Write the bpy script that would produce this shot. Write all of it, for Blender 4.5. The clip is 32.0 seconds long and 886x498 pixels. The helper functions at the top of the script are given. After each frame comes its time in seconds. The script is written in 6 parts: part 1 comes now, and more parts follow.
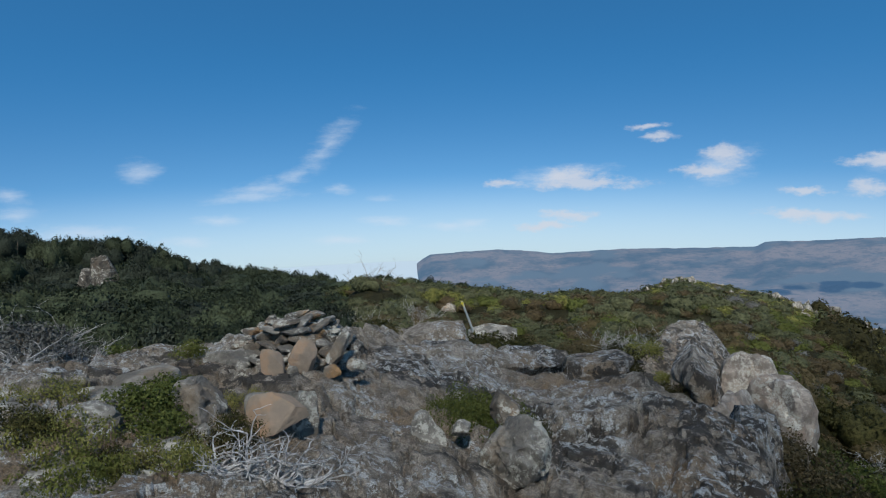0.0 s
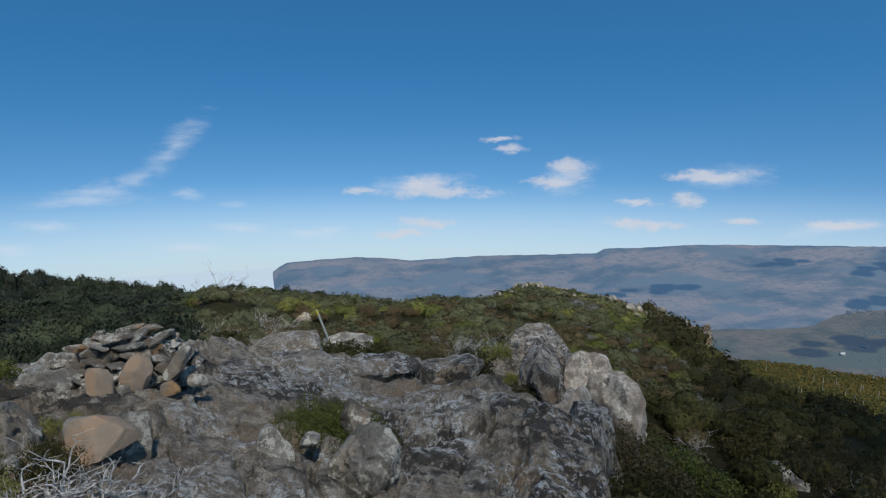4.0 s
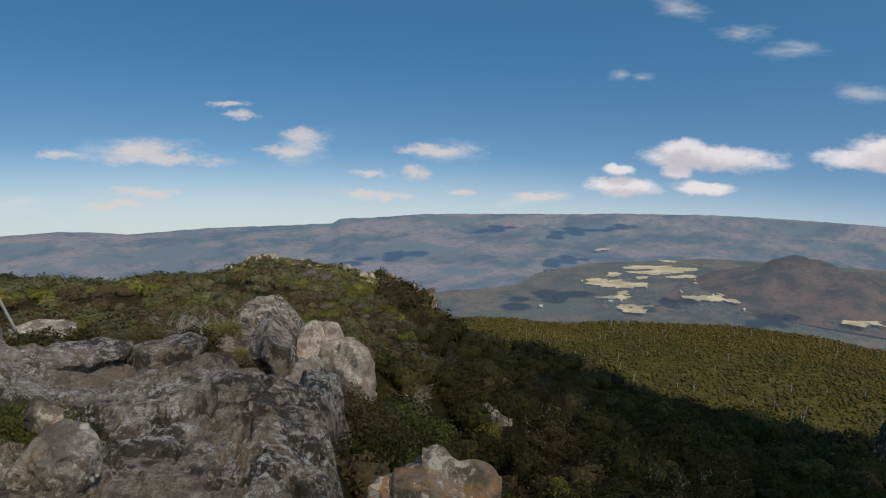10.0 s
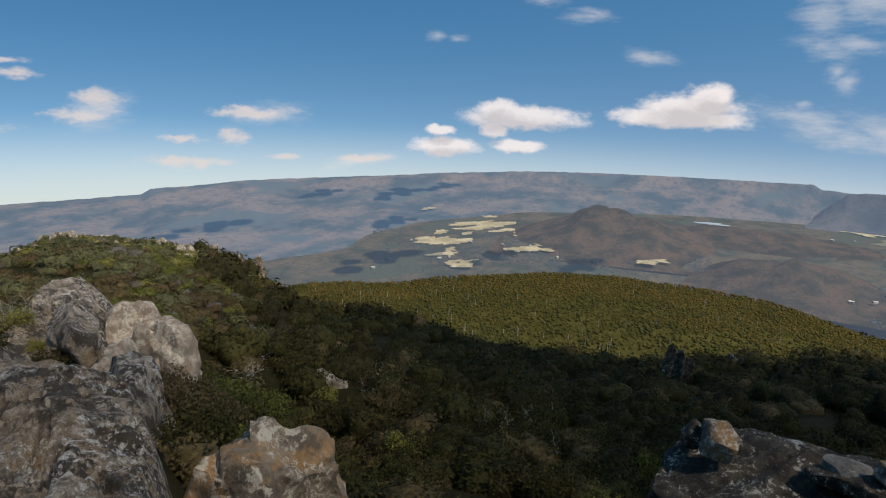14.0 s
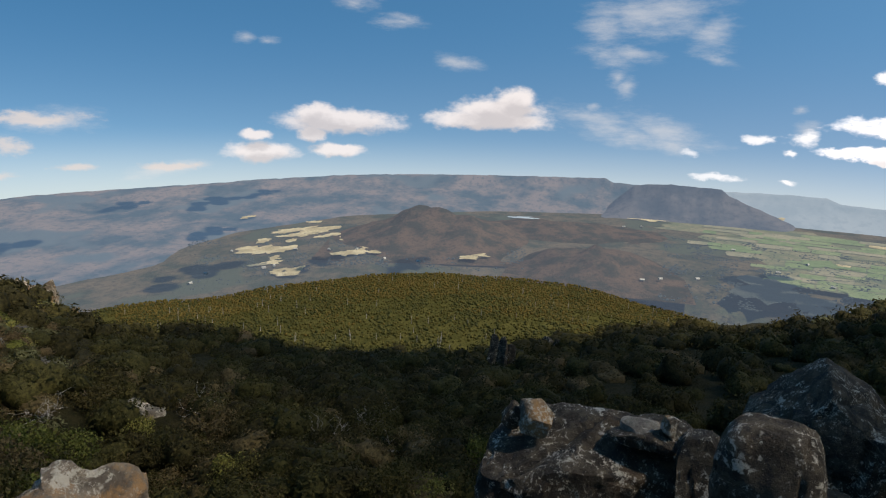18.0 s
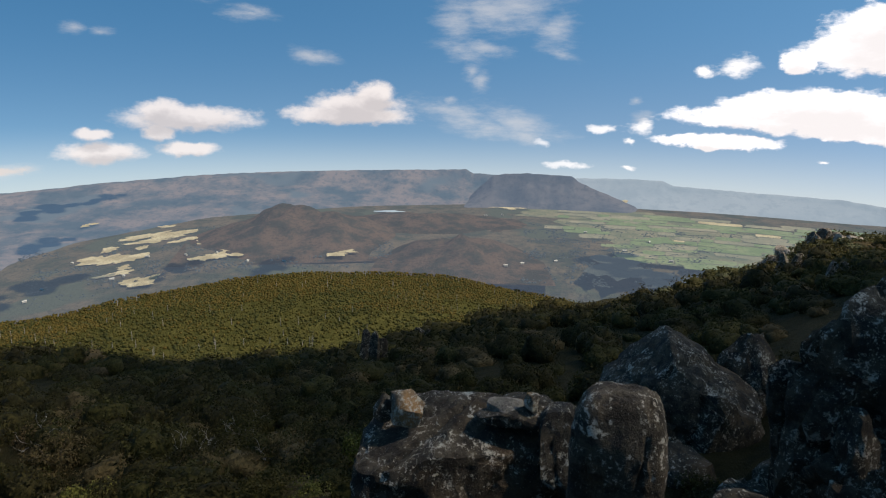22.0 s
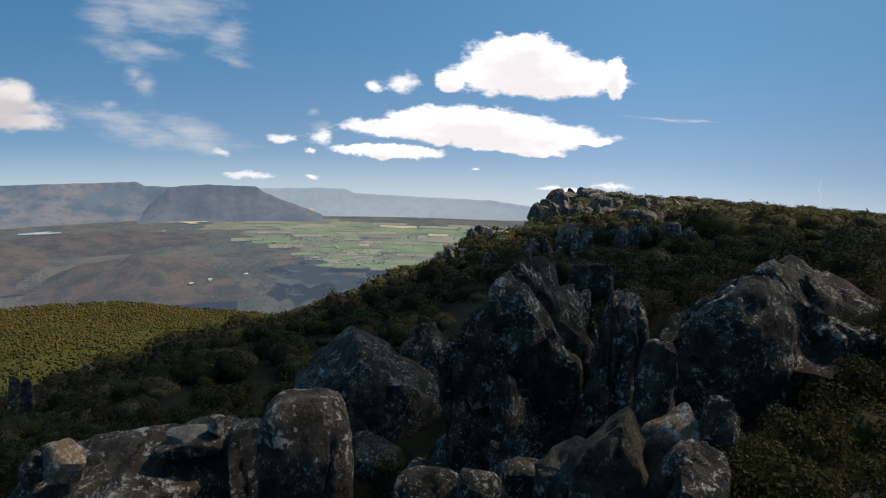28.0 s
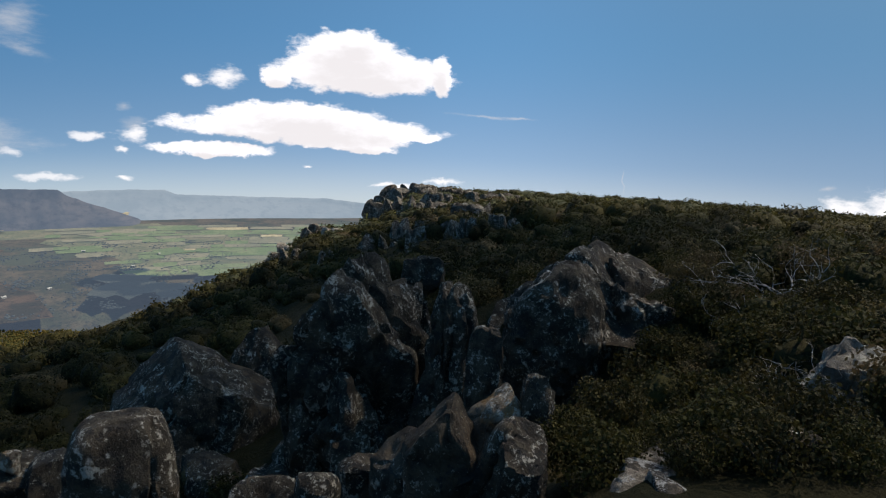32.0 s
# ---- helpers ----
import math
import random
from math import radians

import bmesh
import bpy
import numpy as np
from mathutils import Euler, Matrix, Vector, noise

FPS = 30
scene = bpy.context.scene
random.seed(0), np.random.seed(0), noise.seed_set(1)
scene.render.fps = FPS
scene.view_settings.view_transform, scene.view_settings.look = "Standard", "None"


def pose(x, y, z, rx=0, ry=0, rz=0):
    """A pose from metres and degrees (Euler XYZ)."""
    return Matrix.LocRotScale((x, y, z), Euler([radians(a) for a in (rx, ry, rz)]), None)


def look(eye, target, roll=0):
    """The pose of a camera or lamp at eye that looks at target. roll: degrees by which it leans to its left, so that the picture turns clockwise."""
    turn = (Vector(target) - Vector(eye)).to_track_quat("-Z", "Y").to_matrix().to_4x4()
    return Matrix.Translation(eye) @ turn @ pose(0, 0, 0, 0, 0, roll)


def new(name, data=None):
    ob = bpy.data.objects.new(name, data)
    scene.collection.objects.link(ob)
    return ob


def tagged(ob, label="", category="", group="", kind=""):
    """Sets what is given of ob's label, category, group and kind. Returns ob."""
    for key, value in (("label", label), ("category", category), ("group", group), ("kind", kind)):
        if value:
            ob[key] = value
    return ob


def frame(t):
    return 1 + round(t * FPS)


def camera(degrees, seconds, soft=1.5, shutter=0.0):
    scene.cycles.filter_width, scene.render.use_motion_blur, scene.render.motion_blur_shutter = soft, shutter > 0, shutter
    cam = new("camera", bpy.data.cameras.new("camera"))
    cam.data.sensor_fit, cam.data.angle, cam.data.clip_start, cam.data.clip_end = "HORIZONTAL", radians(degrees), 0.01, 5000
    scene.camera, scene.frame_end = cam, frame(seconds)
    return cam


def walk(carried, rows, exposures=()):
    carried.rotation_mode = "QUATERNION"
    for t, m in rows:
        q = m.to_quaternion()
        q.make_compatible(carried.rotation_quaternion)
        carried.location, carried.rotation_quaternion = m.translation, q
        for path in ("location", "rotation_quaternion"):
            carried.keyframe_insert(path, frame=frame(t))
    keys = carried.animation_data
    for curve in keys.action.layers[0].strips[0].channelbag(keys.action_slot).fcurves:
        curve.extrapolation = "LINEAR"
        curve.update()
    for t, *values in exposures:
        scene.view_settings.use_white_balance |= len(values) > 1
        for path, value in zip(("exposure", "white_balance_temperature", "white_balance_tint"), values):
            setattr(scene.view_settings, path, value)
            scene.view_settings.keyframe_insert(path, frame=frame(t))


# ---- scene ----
# ---- camera ----
EYE = 2.6       # height of the eye over the rock shelf
REACH = 0.4     # the camera is held this far from the turning point
cam = camera(69.98, 32.0, soft=1.15)
# seconds, heading clockwise from +y, pitch, lean
TURN = [
    (0, -0.00, -8.82, -1.84), (0.5, -0.45, -9.03, -1.99), (1, 0.62, -8.94, -1.88), (1.5, 2.54, -8.78, -1.74),
    (2, 4.42, -8.79, -1.32), (2.5, 6.94, -8.78, -1.22), (3, 9.05, -8.68, -0.68), (3.5, 10.95, -8.48, -0.06),
    (5.5, 18.43, -8.52, -0.71), (6, 20.33, -8.53, 0.31), (6.5, 22.53, -8.43, 1.25), (7, 24.31, -8.51, 1.68),
    (7.5, 26.30, -8.56, 2.43), (8, 28.34, -8.95, 2.71), (8.5, 30.17, -9.74, 2.34), (9, 32.38, -10.23, 2.17),
    (9.5, 34.55, -10.34, 2.23), (10, 36.73, -10.52, 2.55), (10.5, 39.00, -11.13, 2.67), (11, 40.95, -11.36, 2.71),
    (11.5, 42.40, -11.59, 2.55), (12, 44.19, -11.85, 2.32), (12.5, 46.02, -12.66, 1.90), (13, 48.18, -12.81, 1.86),
    (13.5, 50.40, -12.61, 2.25), (14, 52.49, -13.24, 2.41), (14.5, 54.32, -12.82, 2.74), (16.5, 62.81, -12.90, 2.81),
    (17, 64.88, -12.18, 2.83), (17.5, 67.16, -12.15, 2.72), (18, 68.43, -12.33, 2.11), (18.5, 69.73, -12.35, 1.79),
    (19, 71.53, -12.15, 1.38), (19.5, 73.03, -12.10, 1.01), (20, 74.30, -12.08, 0.71), (20.5, 75.62, -12.10, 0.52),
    (21, 76.72, -12.23, 0.18), (21.5, 78.52, -12.10, 1.01), (22, 80.65, -12.48, 1.34), (22.5, 82.44, -12.50, 1.38),
    (23, 84.07, -12.71, 1.69), (23.5, 86.44, -12.30, 1.58), (24, 88.57, -11.95, 1.02), (24.5, 90.98, -11.66, 1.48),
    (25, 92.90, -11.70, 1.71), (25.5, 95.47, -11.60, 2.14), (26, 98.75, -11.20, 2.09), (26.5, 101.59, -10.97, 2.12),
    (28.5, 110.51, -10.51, 2.40), (29, 111.93, -10.26, 2.07), (29.5, 113.16, -10.33, 1.56), (30, 115.50, -10.50, 1.94),
    (30.5, 117.13, -10.56, 1.95), (31, 118.53, -10.34, 1.89), (31.5, 120.54, -10.16, 1.79), (32, 123.61, -10.35, 2.49),
]


def held(heading, pitch, lean):
    a, p = radians(heading), radians(pitch)
    eye = Vector((REACH * math.sin(a), REACH * math.cos(a), EYE))
    return look(eye, eye + Vector((math.sin(a) * math.cos(p), math.cos(a) * math.cos(p), math.sin(p))), lean)


walk(cam, [(t, held(h, p, l)) for t, h, p, l in TURN],
     exposures=[(0, 0.12, 5900, 7), (3.5, 0.10, 5950, 8), (6, -0.08, 6500, 10), (9, 0.02, 7000, 12), (14, 0.2, 7300, 13), (20, 0.27, 7400, 13), (26, 0.24, 7350, 13), (32, 0.17, 7200, 13)])
# ---- sky and sun ----
SUN_AZ, SUN_EL = 182.0, 55.0
world = bpy.data.worlds.new("sky")
scene.world = world
world.use_nodes = True
world.cycles.sampling_method, world.cycles.sample_map_resolution = "MANUAL", 512
wn, wl = world.node_tree.nodes, world.node_tree.links
wn.clear()


def wmath(op, a, b=None, c=None, clamp=False):
    n = wn.new("ShaderNodeMath")
    n.operation, n.use_clamp = op, clamp
    for k, v in enumerate((a, b, c)):
        if v is None:
            continue
        if isinstance(v, (int, float)):
            n.inputs[k].default_value = v
        else:
            wl.new(v, n.inputs[k])
    return n.outputs[0]


def wramp(x, lo, hi):
    n = wn.new("ShaderNodeMapRange")
    n.interpolation_type = "SMOOTHSTEP"
    wl.new(x, n.inputs[0])
    n.inputs[1].default_value, n.inputs[2].default_value = lo, hi
    return n.outputs[0]


wdir = wn.new("ShaderNodeTexCoord").outputs["Generated"]
wsep = wn.new("ShaderNodeSeparateXYZ")
wl.new(wdir, wsep.inputs[0])
wx, wy, wz = wsep.outputs
# the summit looks down on a sunken horizon, so the air's gradient starts below eye level
lift = wn.new("ShaderNodeCombineXYZ")
wl.new(wx, lift.inputs[0])
wl.new(wy, lift.inputs[1])
wl.new(wmath("MULTIPLY_ADD", wz, 1.7, 0.30), lift.inputs[2])
norm = wn.new("ShaderNodeVectorMath")
norm.operation = "NORMALIZE"
wl.new(lift.outputs[0], norm.inputs[0])
sky = wn.new("ShaderNodeTexSky")
sky.sky_type, sky.sun_disc = "NISHITA", False
sky.sun_elevation, sky.sun_rotation = radians(SUN_EL), radians(SUN_AZ)
sky.altitude, sky.air_density, sky.dust_density, sky.ozone_density = 600, 1.0, 0.7, 3.0
wl.new(norm.outputs[0], sky.inputs[0])
# clean southern air: deep blue overhead, milky at the sunken horizon
tint = wn.new("ShaderNodeMix")
tint.data_type = "RGBA"
wl.new(wramp(wz, -0.14, 0.16), tint.inputs[0])
tint.inputs[6].default_value = (0.92, 1.04, 1.06, 1)
tint.inputs[7].default_value = (0.52, 1.08, 1.24, 1)
blue = wn.new("ShaderNodeVectorMath")
blue.operation = "MULTIPLY"
wl.new(sky.outputs[0], blue.inputs[0])
# bluest away from the sun, paler towards it
side = wn.new("ShaderNodeMix")
side.data_type = "RGBA"
wl.new(wramp(wmath("ADD", wmath("MULTIPLY", wx, math.sin(radians(SUN_AZ))), wmath("MULTIPLY", wy, math.cos(radians(SUN_AZ)))), -1.0, 0.7), side.inputs[0])
side.inputs[6].default_value = (0.84, 0.97, 0.99, 1)
side.inputs[7].default_value = (1.27, 1.05, 0.98, 1)
paler = wn.new("ShaderNodeVectorMath")
paler.operation = "MULTIPLY"
wl.new(tint.outputs[2], paler.inputs[0])
wl.new(side.outputs[2], paler.inputs[1])
sunward = wmath("ADD", wmath("MULTIPLY", wx, math.sin(radians(SUN_AZ))), wmath("MULTIPLY", wy, math.cos(radians(SUN_AZ))))
calm = wn.new("ShaderNodeVectorMath")
calm.operation = "SCALE"
wl.new(paler.outputs[0], calm.inputs[0])
wl.new(wmath("MULTIPLY_ADD", wramp(sunward, 0.5, 0.95), -0.32, 1.0), calm.inputs["Scale"])
wl.new(calm.outputs[0], blue.inputs[1])
milk = wn.new("ShaderNodeMix")
milk.data_type = "RGBA"
wl.new(wmath("MULTIPLY", wramp(wz, -0.03, -0.16), 0.75), milk.inputs[0])
wl.new(blue.outputs[0], milk.inputs[6])
milk.inputs[7].default_value = (5.6, 6.3, 6.9, 1)
# compass heading and height angle, in degrees
w_az = wmath("MULTIPLY", wmath("ARCTAN2", wx, wy), 57.2958)
w_el = wmath("MULTIPLY", wmath("ARCSINE", wz), 57.2958)
flat = wn.new("ShaderNodeCombineXYZ")
wl.new(w_az, flat.inputs[0])
wl.new(w_el, flat.inputs[1])


def wnoise(scale, detail, rough, sx, sy, seed):
    m = wn.new("ShaderNodeMapping")
    m.inputs["Scale"].default_value = (sx, sy, 1)
    m.inputs["Location"].default_value = (seed, seed * 0.7, seed)
    wl.new(flat.outputs[0], m.inputs[0])
    n = wn.new("ShaderNodeTexNoise")
    n.inputs["Scale"].default_value, n.inputs["Detail"].default_value = scale, detail
    n.inputs["Roughness"].default_value = rough
    wl.new(m.outputs[0], n.inputs["Vector"])
    return n.outputs[0]


def shifted(source, strength, scale, detail, seed, up=0.0):
    """Sky coordinates pushed about by noise, so that outlines billow."""
    m = wn.new("ShaderNodeMapping")
    m.inputs["Location"].default_value = (seed, seed * 0.7, seed)
    m.inputs["Scale"].default_value = (0.75, 1.0, 1)
    wl.new(source, m.inputs[0])
    n = wn.new("ShaderNodeTexNoise")
    n.inputs["Scale"].default_value, n.inputs["Detail"].default_value = scale, detail
    n.inputs["Roughness"].default_value = 0.62
    wl.new(m.outputs[0], n.inputs["Vector"])
    a = wn.new("ShaderNodeVectorMath")
    a.operation = "MULTIPLY_ADD"
    wl.new(n.outputs["Color"], a.inputs[0])
    a.inputs[1].default_value = (strength * 1.4, strength, 0)
    wl.new(source, a.inputs[2])
    c = wn.new("ShaderNodeVectorMath")
    c.operation = "ADD"
    wl.new(a.outputs[0], c.inputs[0])
    c.inputs[1].default_value = (-strength * 0.7, up - strength * 0.5, 0)
    return c.outputs[0]


def cloud_field(clouds, source):
    """Nearness to the middle of the closest cloud: 1 in its heart, 0 at its rim."""
    field = None
    for az, el, w, h, *slope in clouds:
        m = wn.new("ShaderNodeMapping")
        m.vector_type = "TEXTURE"
        m.inputs["Location"].default_value = (az, el, 0)
        m.inputs["Rotation"].default_value = (0, 0, radians(slope[0] if slope else 0))
        m.inputs["Scale"].default_value = (w, h * 1.35, 1e6) if slope else (w, h, 1e6)
        wl.new(source, m.inputs[0])
        if field is not None:
            # clouds are worked out one after another; the third axis is scaled away
            spot = wn.new("ShaderNodeCombineXYZ")
            spot.inputs[0].default_value, spot.inputs[1].default_value = az, el
            wl.new(field, spot.inputs[2])
            wl.new(spot.outputs[0], m.inputs["Location"])
        ln = wn.new("ShaderNodeVectorMath")
        ln.operation = "LENGTH"
        wl.new(m.outputs[0], ln.inputs[0])
        d = wmath("SUBTRACT", 1.0, ln.outputs["Value"])
        field = d if field is None else wmath("MAXIMUM", field, d)
    return field


# thin torn heaps in the north: heading, height angle, half width, half height
THIN_HEAPS = [
    (12.2, -3.12, 6.85, 0.78), (10.8, -2.59, 3.25, 1.11), (5.1, -2.96, 1.75, 0.53), (18.1, 1.49, 2.24, 0.42), (19, 0.54, 1.64, 0.51),
    (24.1, -1.01, 2.31, 1.09), (22.5, -2.43, 2.99, 0.58), (11.3, -5.9, 2.79, 0.81), (9.2, -6.92, 3.48, 0.5), (35.6, -1.71, 5.1, 0.57),
    (34.9, -1.35, 2.16, 0.46), (34, -3.86, 1.74, 0.87), (30.8, -5.86, 5.24, 0.64), (29.9, -3.97, 2.2, 0.41), (45.4, -5.29, 3.53, 0.42),
    (38.4, -5.32, 2.41, 0.4),
]
# heaped clouds in the north-east
MIDDLE_HEAPS = [
    (59, -1.23, 6.63, 1.31), (56.9, -0.64, 2.54, 1.14), (52.3, -4.01, 3.95, 1.09), (51.8, -2.59, 1.63, 0.68), (58.7, -3.75, 2.96, 0.77),
    (56.4, -2.4, 1.62, 0.85), (71.9, -0.7, 7.03, 1.06), (72.8, 0.09, 5.17, 1.49), (74.3, 1.04, 2.41, 1.33),
    
]
# the two great white clouds in the east and their shreds
GREAT_HEAPS = [
    (115.9, 4.77, 8.68, 2.03), (114.8, 5.96, 5.73, 2.45), (115.3, 7.01, 3.14, 1.58), (122.8, 4.73, 1.1, 1.94), (108.7, 4.14, 1.6, 1.08),
    (111, -0.08, 12.76, 1.38), (110.5, 0.65, 8.23, 1.68), (103.5, -2.08, 5.67, 0.74), (114.4, -1.1, 6.52, 0.77), (120.8, -0.54, 2.44, 0.53),
    (116.9, -1.65, 2.58, 0.54),
]
# small shreds round them
SHREDS = [
    (104.3, 3.74, 1.98, 1.09), (102.1, 3.39, 0.93, 0.66), (94.2, -1.43, 1.73, 0.51), (97.4, -1.07, 1.36, 0.68), (96.5, -2.29, 0.74, 0.34),
    (89.1, -2.73, 0.8, 0.4), (91.2, -4.56, 2.7, 0.35), (156.4, -4.4, 2.29, 0.98), (158.5, -4.1, 2.58, 1.43), (118.7, -4.79, 2.67, 0.27),
    (123.2, -4.27, 2.27, 0.32), (96.6, -4.6, 0.96, 0.29), (111.2, -3.43, 0.65, 0.23),
]
# wisps: heading, height angle, half length, half thickness, slope
NORTH_WISPS = [
    (-15.7, -2.79, 3.61, 0.78, 6), (-13, -1.78, 2.95, 0.68, 23), (-9.9, 0.67, 4.71, 1.06, 47), (-16.9, -3.46, 5.28, 0.58, 2),
    (-25.1, -0.94, 2.11, 1, -2), (-9.1, -3.18, 2.25, 0.45, -2), (-5.2, -4.09, 1.78, 0.35, -2), (-34.1, -2.35, 1.59, 0.67, -13),
    (-33.9, -3.8, 2.17, 0.59, -5), (-29.6, -5.61, 6.17, 0.62, -5), (-22.2, -6.87, 3.16, 0.57, -5), (-19.6, -5.24, 2.78, 0.43, -4),
    (-9.4, -7.6, 3.55, 0.45, -3), (0.9, -6.75, 3.08, 0.51, -2), (-33.1, -6.36, 4.17, 0.6, -6), (-4.7, -6.04, 3.59, 0.46, -2),
    
]
# torn veils in the north-east
MIDDLE_WISPS = [
    (55.3, 10.56, 2.73, 0.79, -13), (60.3, 8.56, 2.68, 0.56, 3), (51.1, 5.32, 1.25, 0.53, 1),
    (23.7, -1.98, 3.55, 1.5, 17), (2.6, -6.65, 2.57, 0.64, 0), (10.1, -2.52, 6.18, 0.95, 6), (36.9, -1.85, 4.4, 1, 3), (44.5, -5.59, 4.16, 0.59, 9),
    (68.7, 4.2, 2.24, 0.71, -4), (81.8, 4.97, 3.34, 0.86, -13), (82.8, 3.15, 1.21, 0.76, 30), (81.4, 7.55, 2.75, 2.02, 9),
    (63.9, 7.23, 3.2, 0.53, 1), (80.6, -0.06, 4.56, 0.92, -10), (84.3, -1.56, 4.35, 0.89, -16), (83.9, 5.13, 3.8, 0.64, -8),
    (83.6, 2.56, 1.22, 0.87, 30), (84.4, 8.06, 5.07, 1.97, -1),
]
# veils and trails in the east
EAST_WISPS = [
    (69.5, 4.08, 2.45, 0.66, -7), (64.7, 7.49, 2.6, 0.45, -6), (82.9, -1.05, 5.37, 1.25, -13), (87.8, -2.17, 3.33, 0.95, -13),
    (80.9, 0.63, 0.97, 0.39, 20), (97.6, -0.48, 1.25, 0.63, 1), (96.9, 1.09, 0.76, 0.36, 0), (52.9, 5.23, 1.29, 0.35, 3),
    (126.6, 1.62, 3.23, 0.14, -3), (129.6, 1.53, 2.16, 0.1, -3), (139.2, -3.61, 0.08, 1.17, 4), (89.8, 6.51, 2.65, 1.43, 28),
    (90.4, 4.82, 2.05, 0.49, -18), (154.7, -2.86, 0.92, 0.22, 22), (86.3, 8.78, 5.2, 2.38, 3), (87.2, -1.17, 5.88, 1.27, -14),
]

billow = shifted(flat.outputs[0], 1.25, 0.8, 8, 3.0)
tatter = shifted(flat.outputs[0], 1.5, 0.5, 7, 21.0)
puff = wnoise(0.9, 7, 0.65, 0.6, 1.3, 3.0)
# thin and torn in the north, heaped and solid in the east
thin = wmath("ADD", cloud_field(THIN_HEAPS + SHREDS, tatter), wmath("MULTIPLY_ADD", puff, 1.9, -0.98))
thin_mask = wmath("MULTIPLY", wramp(thin, 0.0, 0.8), wmath("MULTIPLY_ADD", wramp(w_az, 60, 100), 0.2, 0.72))
heaps = MIDDLE_HEAPS + GREAT_HEAPS
solid = wmath("ADD", cloud_field(heaps, billow), wmath("MULTIPLY_ADD", puff, 0.7, -0.36))
# crisp in the east, softer rims in the north-east
rim = wn.new("ShaderNodeMapRange")
rim.interpolation_type = "SMOOTHSTEP"
wl.new(solid, rim.inputs[0])
wl.new(wmath("MULTIPLY_ADD", wramp(w_az, 85, 100), -0.26, 0.52), rim.inputs[2])
heap_mask = wmath("MULTIPLY", rim.outputs[0], wmath("MULTIPLY_ADD", wramp(w_az, 60, 100), 0.18, 0.82))
# undersides and hearts are greyer where more cloud lies above
above = cloud_field(heaps, shifted(flat.outputs[0], 0.9, 0.9, 5, 3.0, 0.9))
mottle = wnoise(0.8, 5, 0.6, 0.7, 1.4, 7.0)
sunlit = wmath("SUBTRACT", 1.0, wmath("MULTIPLY", wramp(wmath("ADD", above, wmath("MULTIPLY_ADD", mottle, 0.9, -0.45)), 0.0, 0.75), wmath("MULTIPLY_ADD", wramp(w_az, 80, 108), -0.45, 0.95)))
streak = wnoise(0.55, 7, 0.7, 0.45, 1.6, 11.0)
wisp = wmath("ADD", cloud_field(NORTH_WISPS + MIDDLE_WISPS + EAST_WISPS, shifted(flat.outputs[0], 0.7, 0.6, 5, 9.0)), wmath("MULTIPLY_ADD", streak, 2.0, -1.12))
wisp_mask = wmath("MULTIPLY", wramp(wisp, -0.1, 1.25), 0.50)


def over(below, mask, colour):
    n = wn.new("ShaderNodeMix")
    n.data_type = "RGBA"
    wl.new(mask, n.inputs[0])
    if isinstance(below, tuple):
        n.inputs[6].default_value = below
    else:
        wl.new(below, n.inputs[6])
    if isinstance(colour, tuple):
        n.inputs[7].default_value = colour
    else:
        wl.new(colour, n.inputs[7])
    return n.outputs[2]


bright = wn.new("ShaderNodeMix")
bright.data_type = "RGBA"
bright.inputs[6].default_value = (5.5, 5.4, 5.8, 1)
wl.new(over((8.0, 7.9, 8.3, 1), wramp(w_az, 80, 100), (9.4, 10.0, 11.2, 1)), bright.inputs[7])
wl.new(sunlit, bright.inputs[0])


painted = over(milk.outputs[2], wisp_mask, (6.6, 6.8, 7.2, 1))
pale = over(milk.outputs[2], wramp(w_az, 70, 100), (9.0, 9.5, 10.4, 1))
greyish = over(pale, wramp(w_az, 90, 60), (6.4, 6.1, 6.2, 1))
painted = over(painted, thin_mask, greyish)
painted = over(painted, heap_mask, bright.outputs[2])
bg = wn.new("ShaderNodeBackground")
bg.inputs[1].default_value = 0.10
wl.new(painted, bg.inputs[0])
wl.new(bg.outputs[0], wn.new("ShaderNodeOutputWorld").inputs[0])

sun = new("sun", bpy.data.lights.new("sun", "SUN"))
sun.data.energy, sun.data.angle, sun.data.color = 4.3, radians(0.5), (1.0, 0.94, 0.84)
sa, se = radians(SUN_AZ), radians(SUN_EL)
sun_dir = Vector((math.sin(sa) * math.cos(se), math.cos(sa) * math.cos(se), math.sin(se)))
sun.matrix_world = look(sun_dir * 50, (0, 0, 0))

